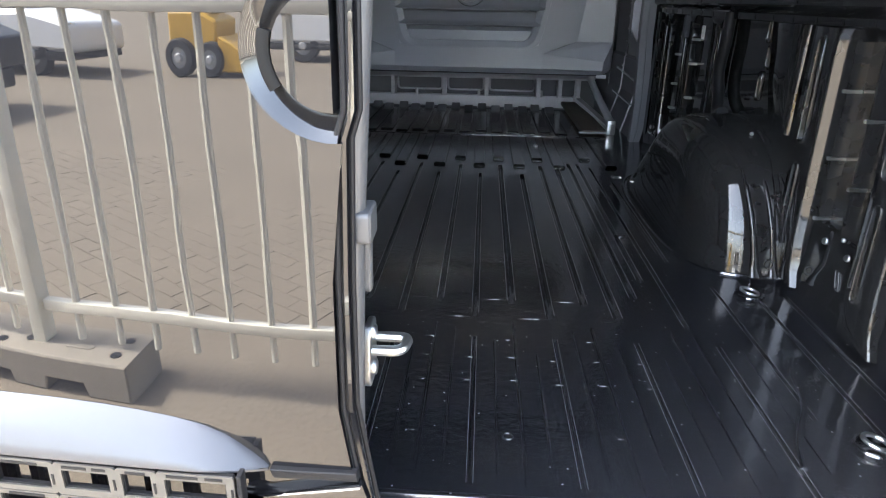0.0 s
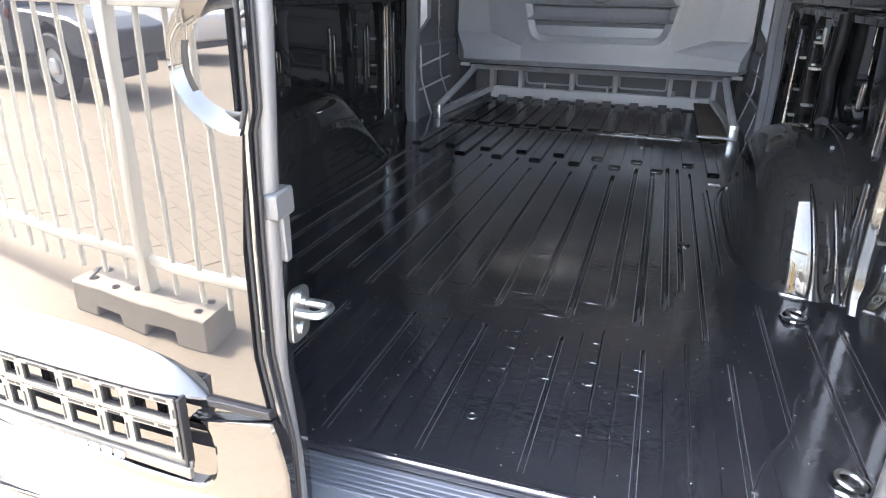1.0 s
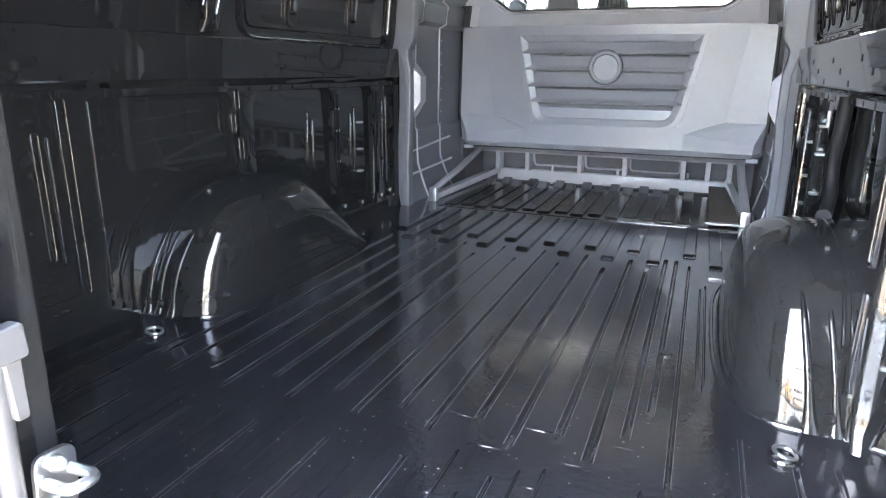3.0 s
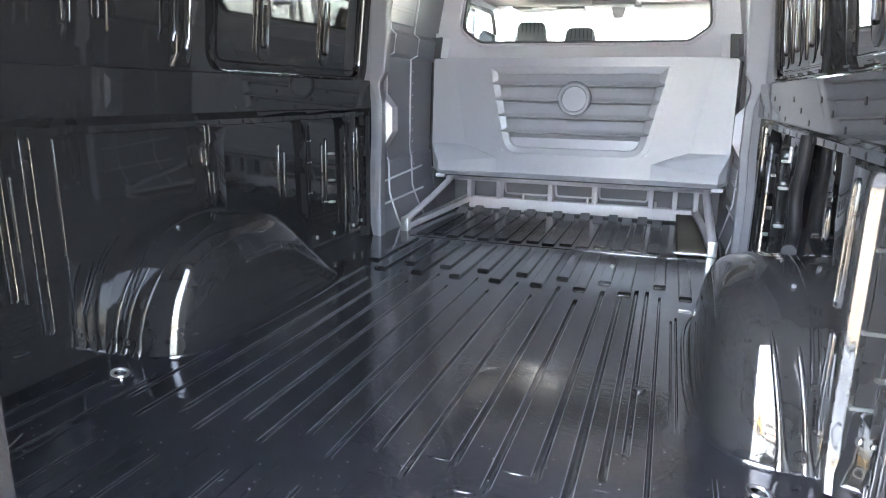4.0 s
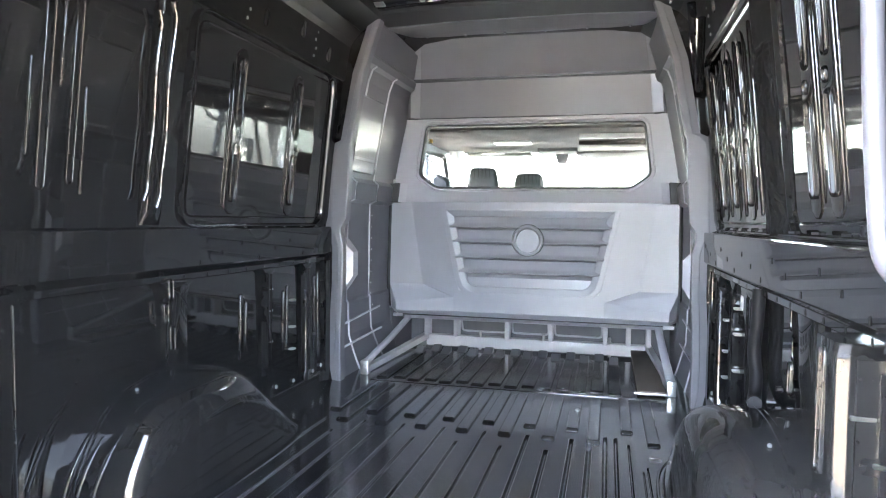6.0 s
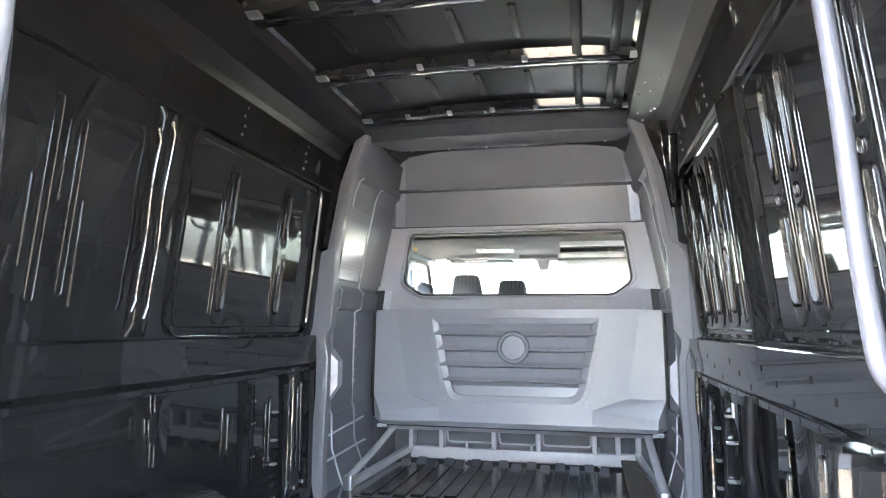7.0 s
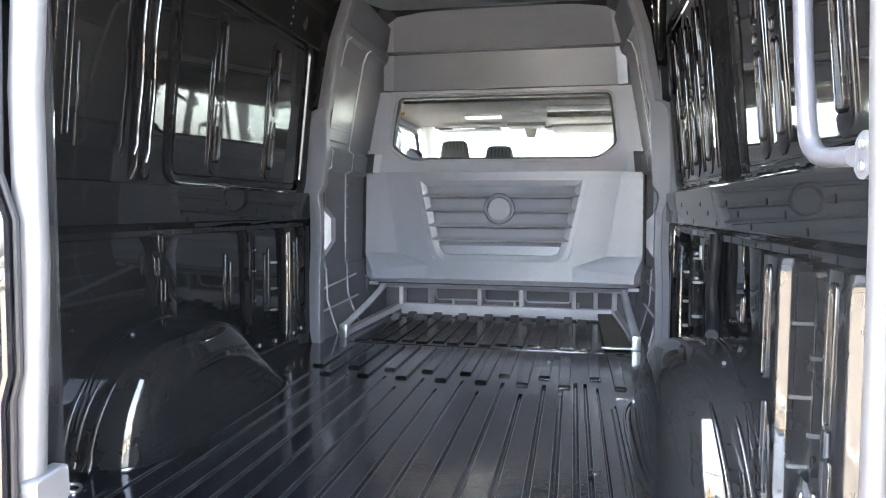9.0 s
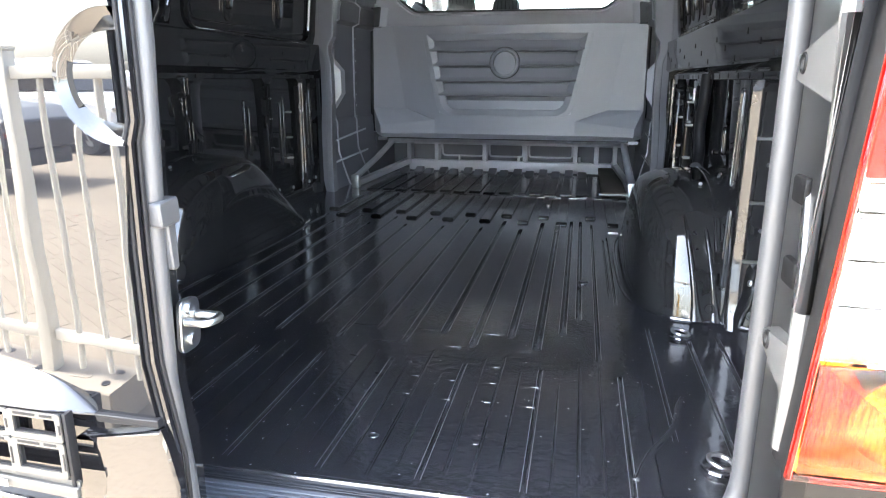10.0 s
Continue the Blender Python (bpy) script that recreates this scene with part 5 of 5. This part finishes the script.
# latch striker and grey catch on the door edge
striker = part("striker", prism(B(), rounded([(0.14, 0.852), (0.185, 0.852), (0.19, 0.922), (0.145, 0.927)], 0.015), "x", -0.020, -0.013, 0.001), ZINC, door, "zinc plated latch striker")
part("striker_loop", tube(B(), bent([(-0.012, 0.152, 0.896), (0.020, 0.152, 0.896), (0.026, 0.18, 0.898), (-0.012, 0.18, 0.898)], 0.012), 0.006, 8), ZINC, striker)
for z in (0.868, 0.911):
    part("screw", disc(B(), (-0.013, 0.165, z), (1, 0, 0), 0.009, 0.004, 12, 0.001), ZINC, striker)
catch = part("catch", prism(B(), rounded([(0.112, 1.062), (0.152, 1.066), (0.154, 1.032), (0.114, 1.030)], 0.006), "x", -0.021, -0.004, 0.002), RUBBER, door, "grey plastic catch")
part("catch_stem", prism(B(), rounded([(0.130, 1.034), (0.148, 1.034), (0.148, 0.972), (0.134, 0.972)], 0.005), "x", -0.017, -0.008, 0.002), RUBBER, catch)

# ---- corner post fittings ----
lamp = thing("tail_lamp", "red amber and clear rear lamp cluster on the corner post", "tail lamp")
part("housing", box(B(), (0.726, 0.050, 0.84), (0.90, 0.064, 1.42), 0.005), CHROME, lamp)
part("red_rim", box(B(), (0.7215, 0.011, 0.836), (0.7265, 0.018, 1.424), 0.002), RED_LENS, lamp)
part("side_shell", box(B(), (0.7215, 0.0185, 0.836), (0.7262, 0.058, 1.424), 0.001), JAMB_DARK, lamp)
part("red_foot", box(B(), (0.7265, 0.014, 0.834), (0.90, 0.058, 0.842), 0.002), RED_LENS, lamp)
for nm, z0, z1, m in (("turn_lens", 0.844, 0.955, AMBER_LENS), ("reverse_lens", 0.958, 1.12, CLEAR), ("brake_lens", 1.123, 1.42, RED_LENS)):
    lens = part(nm, box(B(), (0.7275, 0.012, z0), (0.897, 0.018, z1), 0.003), m, lamp)
for k in range(14):
    x = 0.732 + 0.0055 * k
    part("prism_rib", box(B(), (x, 0.024, 0.85), (x + 0.002, 0.032, 0.95 - 0.004 * k), 0.0005, 1), AMBER_LENS, lamp)
part("reflector_bowl", loft(B(), [[(0.82 + r_ * math.cos(a_), y_, 0.90 + r_ * 0.8 * math.sin(a_)) for a_ in [k * math.tau / 24 for k in range(24)]] for r_, y_ in ((0.055, 0.022), (0.045, 0.036), (0.025, 0.046), (0.006, 0.049))], caps=False), CHROME, lamp)
part("lamp_bulb", disc(B(), (0.82, 0.046, 0.90), (0, -1, 0), 0.009, 0.02, 12, 0.004), AMBER_LENS, lamp)
for z in (0.99, 1.03, 1.07):
    part("step_reflector", box(B(), (0.735, 0.034, z), (0.89, 0.046, z + 0.012), 0.002), CHROME, lamp)

for piece in lamp.children_recursive:
    for v in piece.data.vertices:
        v.co.x -= 0.004 + 0.030 * (1.27 - v.co.z) / 0.43
        v.co.z += 0.012 * (1.42 - v.co.z) / 0.58

jamb = thing("jamb_trim", "grey painted trim strip along the door jamb", "trim")
part("strip", tube(B(), [(0.692, 0.05, 0.86), (0.694, 0.05, 1.0), (0.697, 0.05, 1.26), (0.69, 0.05, 1.6), (0.66, 0.05, 2.2)], 0.0085, 10), HINGE, jamb)
part("jamb_panel", box(B(), (0.700, 0.052, 0.6), (0.722, 0.064, 1.5), 0.003), JAMB_DARK, jamb)
for z in (0.99, 1.08):
    part("jamb_slot", box(B(), (0.712, 0.15, z), (0.722, 0.19, z + 0.03), 0.004), JAMB_DARK, jamb)
part("jamb_pressing", tube(B(), [(0.715, 0.12, 0.98), (0.716, 0.125, 1.02), (0.722, 0.16, 1.10)], 0.008, 8), PAINT, jamb)
for z0, z1 in ((1.185, 1.262), (0.885, 0.955)):
    h = thing("hinge_bracket", "grey steel door hinge bracket on the jamb", "hinge", "door hinges")
    part("bracket", loft(B(), [[(0.698, 0.056, z0), (0.698, 0.056, z1), (0.708, 0.21, z1 - 0.03), (0.708, 0.21, z0 + 0.022)], [(0.712, 0.056, z0), (0.712, 0.056, z1), (0.73, 0.22, z1 - 0.03), (0.73, 0.22, z0 + 0.022)]]), HINGE, h)
    part("bracket_bolt", torus(B(), (0.7065, 0.185, (z0 + z1) / 2), (-1, 0.06, 0), 0.009, 0.0025, 20, 8), JAMB_DARK, h)

handle = thing("grab_handle", "silver grey curved grab handle on the rear post", "grab handle")
part("bar", tube(B(), bent([(0.76, 0.66, 1.98), (0.73, 0.625, 1.887), (0.73, 0.583, 1.716), (0.73, 0.55, 1.50), (0.73, 0.515, 1.365), (0.745, 0.42, 1.36)], 0.05), 0.0115, 12), HANDLE, handle)
part("lower_mount", disc(B(), (0.745, 0.40, 1.36), (1, 0, 0), 0.026, 0.09, 18, 0.006), HANDLE, handle)
part("upper_mount", disc(B(), (0.755, 0.665, 1.985), (1, 0, 0), 0.026, 0.09, 18, 0.006), HANDLE, handle)
for dz in (-0.012, 0.012):
    part("mount_screw", disc(B(), (0.7445, 0.40, 1.36 + dz), (-1, 0, 0), 0.006, 0.003, 10, 0.001), ZINC, handle)
hose = thing("wiring_hose", "grey corrugated door wiring hose", "hose")
hp = bent([(0.668, 0.06, 1.50), (0.668, 0.06, 1.36), (0.68, 0.045, 1.315), (0.73, 0.03, 1.305)], 0.05, 10)
fine_hp = [hp[0].lerp(hp[1], k / 24) for k in range(24)] + hp[1:]
part("sleeve", tube(B(), fine_hp, [0.0135 if k % 2 else 0.0115 for k in range(len(fine_hp))], 12), HOSE, hose)

# ---- lashing rings ----
for x, y in ((0.749, 1.0), (0.735, 0.43), (-0.749, 1.0), (-0.735, 0.43)):
    lr = thing("lashing_ring", "folding zinc lashing ring in the cargo floor", "lashing ring", "lashing rings")
    part("cup", torus(B(), (x, y, 0.604), (0, 0, 1), 0.030, 0.004, 24, 6), FLOOR_PAINT, lr)
    part("ring", torus(B(), (x, y, 0.612), (0.2, 0, 1), 0.020, 0.004, 20, 8), ZINC, lr)

# ---- cab ----
cab_roof = tagged(part("cab_ceiling", box(B(), (-0.85, 3.84, 1.985), (0.85, 5.2, 2.03), 0.01), LINING), "grey cab headlining", "ceiling", kind="structure")
for s, side in ((-1, "left"), (1, "right")):
    bm = B()
    box(bm, (s * 0.90 - 0.03, 3.80, 0.5), (s * 0.90 + 0.03, 5.6, 1.30))
    tagged(part("cab_wall_" + side, bm, TRUCK), "dark cab door below the window", "wall", kind="structure")
    pl = thing("windscreen_pillar", "dark cab windscreen pillar", "pillar", "windscreen pillars")
    part("pillar", tube(B(), [(s * 0.84, 5.75, 1.25), (s * 0.80, 5.4, 1.65), (s * 0.76, 5.0, 2.02)], 0.060, 10), GREY_UPPER, pl)
    part("door_post", box(B(), (s * 0.87 - 0.03, 3.85, 1.28), (s * 0.87 + 0.03, 3.97, 2.02), 0.01), TRUCK, pl)
    part("window_bar", box(B(), (s * 0.86 - 0.02, 4.45, 1.28), (s * 0.86 + 0.02, 4.50, 2.0), 0.008), TRUCK, pl)
    part("window_head", box(B(), (s * 0.86 - 0.02, 3.9, 1.92), (s * 0.86 + 0.02, 5.2, 2.0), 0.008), TRUCK, pl)
for s in (-1, 1):
    om = thing("side_mirror", "black outside mirror beside the cab door", "mirror", "side mirrors")
    part("mirror_shell", prism(B(), rounded([(s * 0.98, 1.36), (s * 1.20, 1.38), (s * 1.22, 1.76), (s * 1.0, 1.78)], 0.04), "y", 5.28, 5.20, 0.012), BLACK_RUBBER, om)
    part("mirror_face", prism(B(), rounded([(s * 1.0, 1.40), (s * 1.18, 1.415), (s * 1.195, 1.73), (s * 1.02, 1.745)], 0.03), "y", 5.20, 5.197), CHROME, om)
    part("mirror_arm", box(B(), (min(s * 0.90, s * 1.0), 5.22, 1.45), (max(s * 0.90, s * 1.0), 5.26, 1.50), 0.01), BLACK_RUBBER, om)
    fr = thing("door_window_frame", "black door window frame of the cab with a grab handle", "door frame", "door frames")
    part("frame_bar", tube(B(), bent([(s * 0.87, 3.99, 1.30), (s * 0.845, 4.0, 1.90), (s * 0.83, 4.9, 1.93), (s * 0.87, 5.45, 1.32)], 0.08), 0.018, 8), BLACK_RUBBER, fr)
    part("grab_bar", tube(B(), bent([(s * 0.80, 4.15, 1.88), (s * 0.765, 4.17, 1.84), (s * 0.765, 4.42, 1.82), (s * 0.80, 4.44, 1.86)], 0.03), 0.011, 8), GREY_UPPER, fr)
belt = thing("seat_belt", "dark seat belt on the cab post with an orange chip for a glint", "seat belt")
part("strap", box(B(), (-0.80, 3.98, 1.2), (-0.75, 3.985, 1.95), 0.001), SEAT, belt)
# orange chip added to stand for a glint of orange light in the cab
part("tag", box(B(), (-0.70, 3.975, 1.93), (-0.68, 3.985, 1.955), 0.002), YELLOW, belt)
screen = thing("windscreen", "tinted glass windscreen of the cab", "windscreen")
wpane = part("screen_glass", loft(B(), [[(-0.80, 5.72, 1.26), (0.80, 5.72, 1.26), (0.74, 5.05, 2.02), (-0.74, 5.05, 2.02)], [(-0.80, 5.725, 1.265), (0.80, 5.725, 1.265), (0.74, 5.055, 2.025), (-0.74, 5.055, 2.025)]]), TINTED, screen, smooth=False)
wpane.visible_shadow = False
dash = thing("dashboard", "dark plastic dashboard under the windscreen", "dashboard")
part("dash_body", prism(B(), rounded([(5.1, 0.5), (5.1, 1.2), (5.25, 1.28), (5.75, 1.25), (5.75, 0.5)], 0.06), "x", -0.86, 0.86), SEAT, dash)


def seat(x, top):
    t = thing("cab_seat", "dark cloth cab seat with headrest", "seat", "cab seats")
    part("backrest", loft(B(), [[(x + a * w, 4.35 + 0.07 * b + dy, z) for a, b in ((-1, -1), (1, -1), (1, 1), (-1, 1))] for z, w, dy in ((0.8, 0.24, 0.0), (1.3, 0.25, -0.06), (1.50, 0.2, -0.09), (1.53, 0.15, -0.09))]), SEAT, t)
    o = rounded([(x - 0.115, top - 0.17), (x + 0.115, top - 0.17), (x + 0.085, top), (x - 0.085, top)], 0.035, 4)
    rest = part("headrest", prism(B(), o, "y", 4.29, 4.20, 0.018), SEAT, t)
    for k in range(7):
        part("seam", tube(B(), [(x - 0.075 + 0.025 * k, 4.199, top - 0.012), (x - 0.08 + 0.0267 * k, 4.199, top - 0.07)], 0.0025, 6), BLACK_RUBBER, rest)
    part("pedestal", box(B(), (x - 0.2, 4.3, 0.545), (x + 0.2, 4.8, 0.80), 0.01), SEAT, t)
    part("cushion", box(B(), (x - 0.25, 4.4, 0.75), (x + 0.25, 4.95, 0.92), 0.05, 3), SEAT, t)


seat(-0.385, 1.785)
seat(-0.067, 1.745)
side_pad = thing("door_armrest", "dark padded shoulder rest beside the cab door", "armrest")
part("pad", prism(B(), rounded([(-0.76, 1.30), (-0.60, 1.30), (-0.615, 1.70), (-0.70, 1.745), (-0.745, 1.73)], 0.03), "y", 4.30, 4.18, 0.02), TRUCK, side_pad)
mirror = thing("rear_view_mirror", "dark rear view mirror hanging under the cab ceiling", "mirror")
part("mirror_body", prism(B(), rounded([(0.050, 1.945), (0.162, 1.945), (0.142, 1.868), (0.074, 1.868)], 0.012), "y", 4.93, 4.90, 0.004), GREY_UPPER, mirror)
part("mirror_stalk", box(B(), (-0.08, 4.85, 1.955), (0.22, 5.1, 2.0), 0.01), SEAT, mirror)
visor = thing("overhead_console", "grey overhead storage console in the cab", "console")
part("console_lip", box(B(), (0.265, 4.06, 1.952), (0.68, 4.10, 1.984), 0.006), WHITE, visor)
part("console_shelf", box(B(), (0.265, 4.10, 1.915), (0.70, 4.45, 1.945), 0.006), BLACK_RUBBER, visor)
part("console_body", box(B(), (0.28, 4.5, 1.90), (0.80, 4.95, 1.995), 0.02), SEAT, visor)
dome = thing("dome_lamp", "small white cab ceiling lamp", "lamp")
part("dome_lens", box(B(), (-0.34, 4.36, 1.968), (-0.08, 4.50, 1.984), 0.004), WHITE, dome)
for x0, x1 in ((-0.62, -0.12), (0.22, 0.70)):
    vz = thing("sun_visor", "dark folded sun visor under the cab headlining", "sun visor", "sun visors")
    part("visor_pad", box(B(), (x0, 4.78, 1.925), (x1, 4.96, 1.945), 0.008, 3), SEAT, vz)
    part("visor_label", box(B(), (x0 + 0.12, 4.775, 1.930), (x0 + 0.30, 4.7785, 1.940)), WHITE, vz)

# ---- yard things behind the van ----
FY = -1.13


def fence_panel(x0, x1):
    t = thing("fence", "cream white painted steel bar fence on a concrete foot", "fence", "fences")
    part("top_rail", box(B(), (x0, FY - 0.02, 1.205), (x1, FY + 0.02, 1.25), 0.005), FENCE, t)
    part("bottom_rail", box(B(), (x0, FY - 0.018, 0.255), (x1, FY + 0.018, 0.295), 0.005), FENCE, t)
    n = int((x1 - x0) / 0.153)
    bar = B()
    tube(bar, [(0, FY, 0.155), (0, FY, 1.22)], 0.0135, 8)
    first = part("bar", bar, FENCE, t)
    first.location.x = x0 + 0.14
    for k in range(1, n):
        o = first.copy()
        scene.collection.objects.link(o)
        o.location.x = x0 + 0.14 + 0.153 * k
    return t


def fence_post(x):
    t = thing("fence_post", "square cream painted fence post set in a concrete block", "post", "fence posts")
    part("shaft", box(B(), (x - 0.03, FY - 0.035, 0.10), (x + 0.03, FY + 0.035, 1.30), 0.004), FENCE, t)
    part("cap", box(B(), (x - 0.034, FY - 0.039, 1.30), (x + 0.034, FY + 0.039, 1.315), 0.003), FENCE, t)


for k in range(-4, 4):
    px = -1.518 + k * 2.0
    fence_post(px)
    fence_panel(px + 0.04, px + 1.96)


def block(x):
    t = thing("concrete_block", "weathered grey concrete fence foot with holes", "concrete block", "fence feet")
    bm = B()
    side = [(-0.41, 0.0), (-0.27, 0.0), (-0.262, 0.046), (-0.115, 0.046), (-0.10, 0.0), (0.06, 0.0), (0.068, 0.050), (0.228, 0.050), (0.24, 0.0), (0.41, 0.0), (0.405, 0.135), (-0.405, 0.135)]
    prism(bm, [(x + a, b) for a, b in side], "y", FY - 0.115, FY + 0.115, 0.006)
    part("body", bm, CONCRETE, t)
    for dx, dy in ((-0.33, -0.05), (-0.33, 0.05), (-0.17, 0.06), (-0.06, 0.02), (0.33, -0.05), (0.33, 0.05)):
        part("hole", disc(B(), (x + dx, FY + dy, 0.1345), (0, 0, 1), 0.02, 0.003, 14), BLACK_RUBBER, t)
    for dx, dy, ln in ((0.17, 0.02, 0.12), (-0.37, 0.0, 0.10)):
        part("slot", loft(B(), [stadium((x + dx, FY + dy, 0.1345), (1, 0, 0) if dx > 0 else (0.5, 1, 0), (0, 1, 0) if dx > 0 else (-1, 0.5, 0), ln, 0.035 if dx > 0 else 0.01), stadium((x + dx, FY + dy, 0.137), (1, 0, 0) if dx > 0 else (0.5, 1, 0), (0, 1, 0) if dx > 0 else (-1, 0.5, 0), ln, 0.035 if dx > 0 else 0.01)]), CONCRETE if dx > 0 else BLACK_RUBBER, t)


for k in range(-4, 4):
    block(-1.513 + k * 2.0)


def wheel(t, x, y, r=0.5, w=0.28):
    bm = B()
    prof = [(r * 0.55, -w / 2), (r * 0.92, -w / 2), (r, -w / 3), (r, w / 3), (r * 0.92, w / 2), (r * 0.55, w / 2)]
    rings = [[(x + q * math.cos(a), y + d, r + q * math.sin(a)) for q, d in prof] for a in [k * math.tau / 28 for k in range(28)]]
    loft(bm, rings + [rings[0]], caps=False)
    wh = part("tyre", bm, TYRE, t)
    rim = B()
    disc(rim, (x, y + w / 2 - 0.08, r), (0, 1, 0), r * 0.56, 0.03, 24, 0.005)
    disc(rim, (x, y + w / 2 - 0.08, r), (0, 1, 0), r * 0.25, 0.10, 16, 0.02)
    part("rim", rim, RIM, wh)


truck = thing("dark_pickup", "dark grey pickup parked behind the fence", "pickup")
truck.matrix_world = pose(-1.9, 0.15, 0)
part("cab", prism(B(), rounded([(-8.3, 0.42), (-5.5, 0.42), (-5.5, 1.0), (-5.7, 1.5), (-7.0, 1.5), (-7.4, 1.02), (-8.3, 0.9)], 0.08), "y", -6.3, -4.75, 0.05), TRUCK, truck)
part("load_bed", prism(B(), rounded([(-5.45, 0.45), (-4.95, 0.45), (-4.9, 0.72), (-4.6, 0.82), (-4.3, 0.72), (-4.2, 0.5), (-3.75, 0.46), (-3.7, 0.78), (-4.1, 0.9), (-5.45, 0.98)], 0.04), "y", -6.3, -4.75, 0.03), TRUCK, truck)
part("underbody", box(B(), (-8.2, -6.1, 0.25), (-3.8, -4.95, 0.45), 0.03), TYRE, truck)
part("window_glass", box(B(), (-6.9, -4.752, 1.05), (-5.85, -4.742, 1.42), 0.02), DOOR_PAINT, truck)
wheel(truck, -4.6, -4.85, 0.36, 0.24)
wheel(truck, -7.6, -4.85, 0.36, 0.24)
for x in (-3.92, -3.715):
    part("rear_light", box(B(), (x, -4.752, 0.60), (x + 0.09, -4.735, 0.68), 0.008), RED_LENS, truck)
part("side_light", box(B(), (-5.6, -4.752, 0.85), (-5.5, -4.735, 1.0), 0.008), RED_LENS, truck)

digger = thing("yellow_loader", "yellow wheel loader parked in the yard", "loader")
part("body", prism(B(), rounded([(-5.5, 0.35), (-4.55, 0.35), (-4.5, 0.85), (-4.85, 1.0), (-5.5, 1.0)], 0.06), "y", -10.8, -9.8, 0.04), YELLOW, digger)
part("mast", prism(B(), rounded([(-5.05, 0.95), (-4.72, 0.95), (-4.68, 1.75), (-4.98, 1.75)], 0.04), "y", -10.6, -10.0, 0.03), YELLOW, digger)
part("guard_roof", box(B(), (-5.75, -10.75, 1.75), (-4.7, -9.85, 1.83), 0.02), YELLOW, digger)
for y in (-10.7, -9.95):
    part("roof_post", box(B(), (-5.7, y, 0.98), (-5.62, y + 0.07, 1.76), 0.01), YELLOW, digger)
part("seat", box(B(), (-5.5, -10.55, 0.99), (-5.1, -10.05, 1.35), 0.05), TYRE, digger)
part("bucket", prism(B(), rounded([(-4.5, 0.08), (-3.75, 0.08), (-3.7, 0.16), (-4.2, 0.5), (-4.45, 0.62)], 0.03), "y", -10.9, -9.7, 0.02), YELLOW, digger)
wheel(digger, -5.25, -9.75, 0.30, 0.25)
wheel(digger, -4.62, -9.75, 0.27, 0.25)


def car(x, y, mat):
    t = thing("parked_car", "white car with dark windows parked far across the yard", "car", "parked cars")
    part("body", prism(B(), rounded([(x - 2.1, 0.35), (x + 2.1, 0.35), (x + 2.15, 0.8), (x + 1.25, 0.98), (x - 1.9, 0.98), (x - 2.15, 0.85)], 0.12), "y", y - 0.85, y + 0.85, 0.08), mat, t)
    part("roof", prism(B(), rounded([(x + 1.2, 0.97), (x + 0.55, 1.52), (x - 1.45, 1.55), (x - 1.9, 0.97)], 0.10), "y", y - 0.74, y + 0.74, 0.07), mat, t)
    for a, b in ((-1.55, -0.75), (-0.68, 0.05), (0.12, 0.78)):
        part("side_window", prism(B(), rounded([(x + a, 1.02), (x + b, 1.02), (x + min(b, 0.42), 1.42), (x + max(a, -1.38), 1.42)], 0.04), "y", y + 0.735, y + 0.750, 0.003), DOOR_PAINT, t)
    part("windscreen", prism(B(), [(x + 1.19, 1.02), (x + 0.62, 1.48), (x + 0.60, 1.46), (x + 1.17, 1.0)], "y", y - 0.62, y + 0.62), DOOR_PAINT, t)
    part("sill_trim", box(B(), (x - 2.0, y - 0.84, 0.24), (x + 2.0, y + 0.84, 0.37), 0.03), TYRE, t)
    for a in (-2.12, 2.06):
        part("lamp", box(B(), (x + a, y + 0.55, 0.68), (x + a + 0.06, y + 0.84, 0.80), 0.02), RED_LENS if a < 0 else CHROME, t)
    wheel(t, x - 1.3, y + 0.74, 0.32, 0.2)
    wheel(t, x + 1.3, y + 0.74, 0.32, 0.2)


for x, y in ((-8.9, -9.4), (-2.2, -13.5), (-13.8, -10.2), (3.6, -13)):
    car(x, y, WHITE)


# ---- brick paving beyond the fence ----
rng = random.Random(4)
verts, faces = [], []
ca, sa = math.cos(radians(28)), math.sin(radians(28))
for i in range(-60, 60):
    for j in range(-36, 36):
        u = i * 0.21 + (0.105 if j % 2 else 0.0)
        v = j * 0.105
        x, y = -2.4 + u * ca - v * sa, -3.0 + u * sa + v * ca
        if not (-5.6 < x < 0.6 and -4.3 < y < -1.75):
            continue
        z = 0.002 + rng.uniform(0, 0.0015)
        tilt = rng.uniform(-0.0007, 0.0007)
        n0 = len(verts)
        for du, dv in ((-0.104, -0.0516), (0.104, -0.0516), (0.104, 0.0516), (-0.104, 0.0516)):
            verts.append((x + du * ca - dv * sa, y + du * sa + dv * ca, -0.03))
        for du, dv in ((-0.1035, -0.0512), (0.1035, -0.0512), (0.1035, 0.0512), (-0.1035, 0.0512)):
            verts.append((x + du * ca - dv * sa, y + du * sa + dv * ca, z + tilt * (1 if du > 0 else -1)))
        faces.append((n0 + 4, n0 + 5, n0 + 6, n0 + 7))
        for k in range(4):
            faces.append((n0 + k, n0 + (k + 1) % 4, n0 + 4 + (k + 1) % 4, n0 + 4 + k))
me = bpy.data.meshes.new("paving_bricks")
me.from_pydata(verts, [], faces)
me.materials.append(SAND)
tagged(new("paving_bricks", me), "worn sandy paving bricks behind the fence", "paving", kind="stuff")
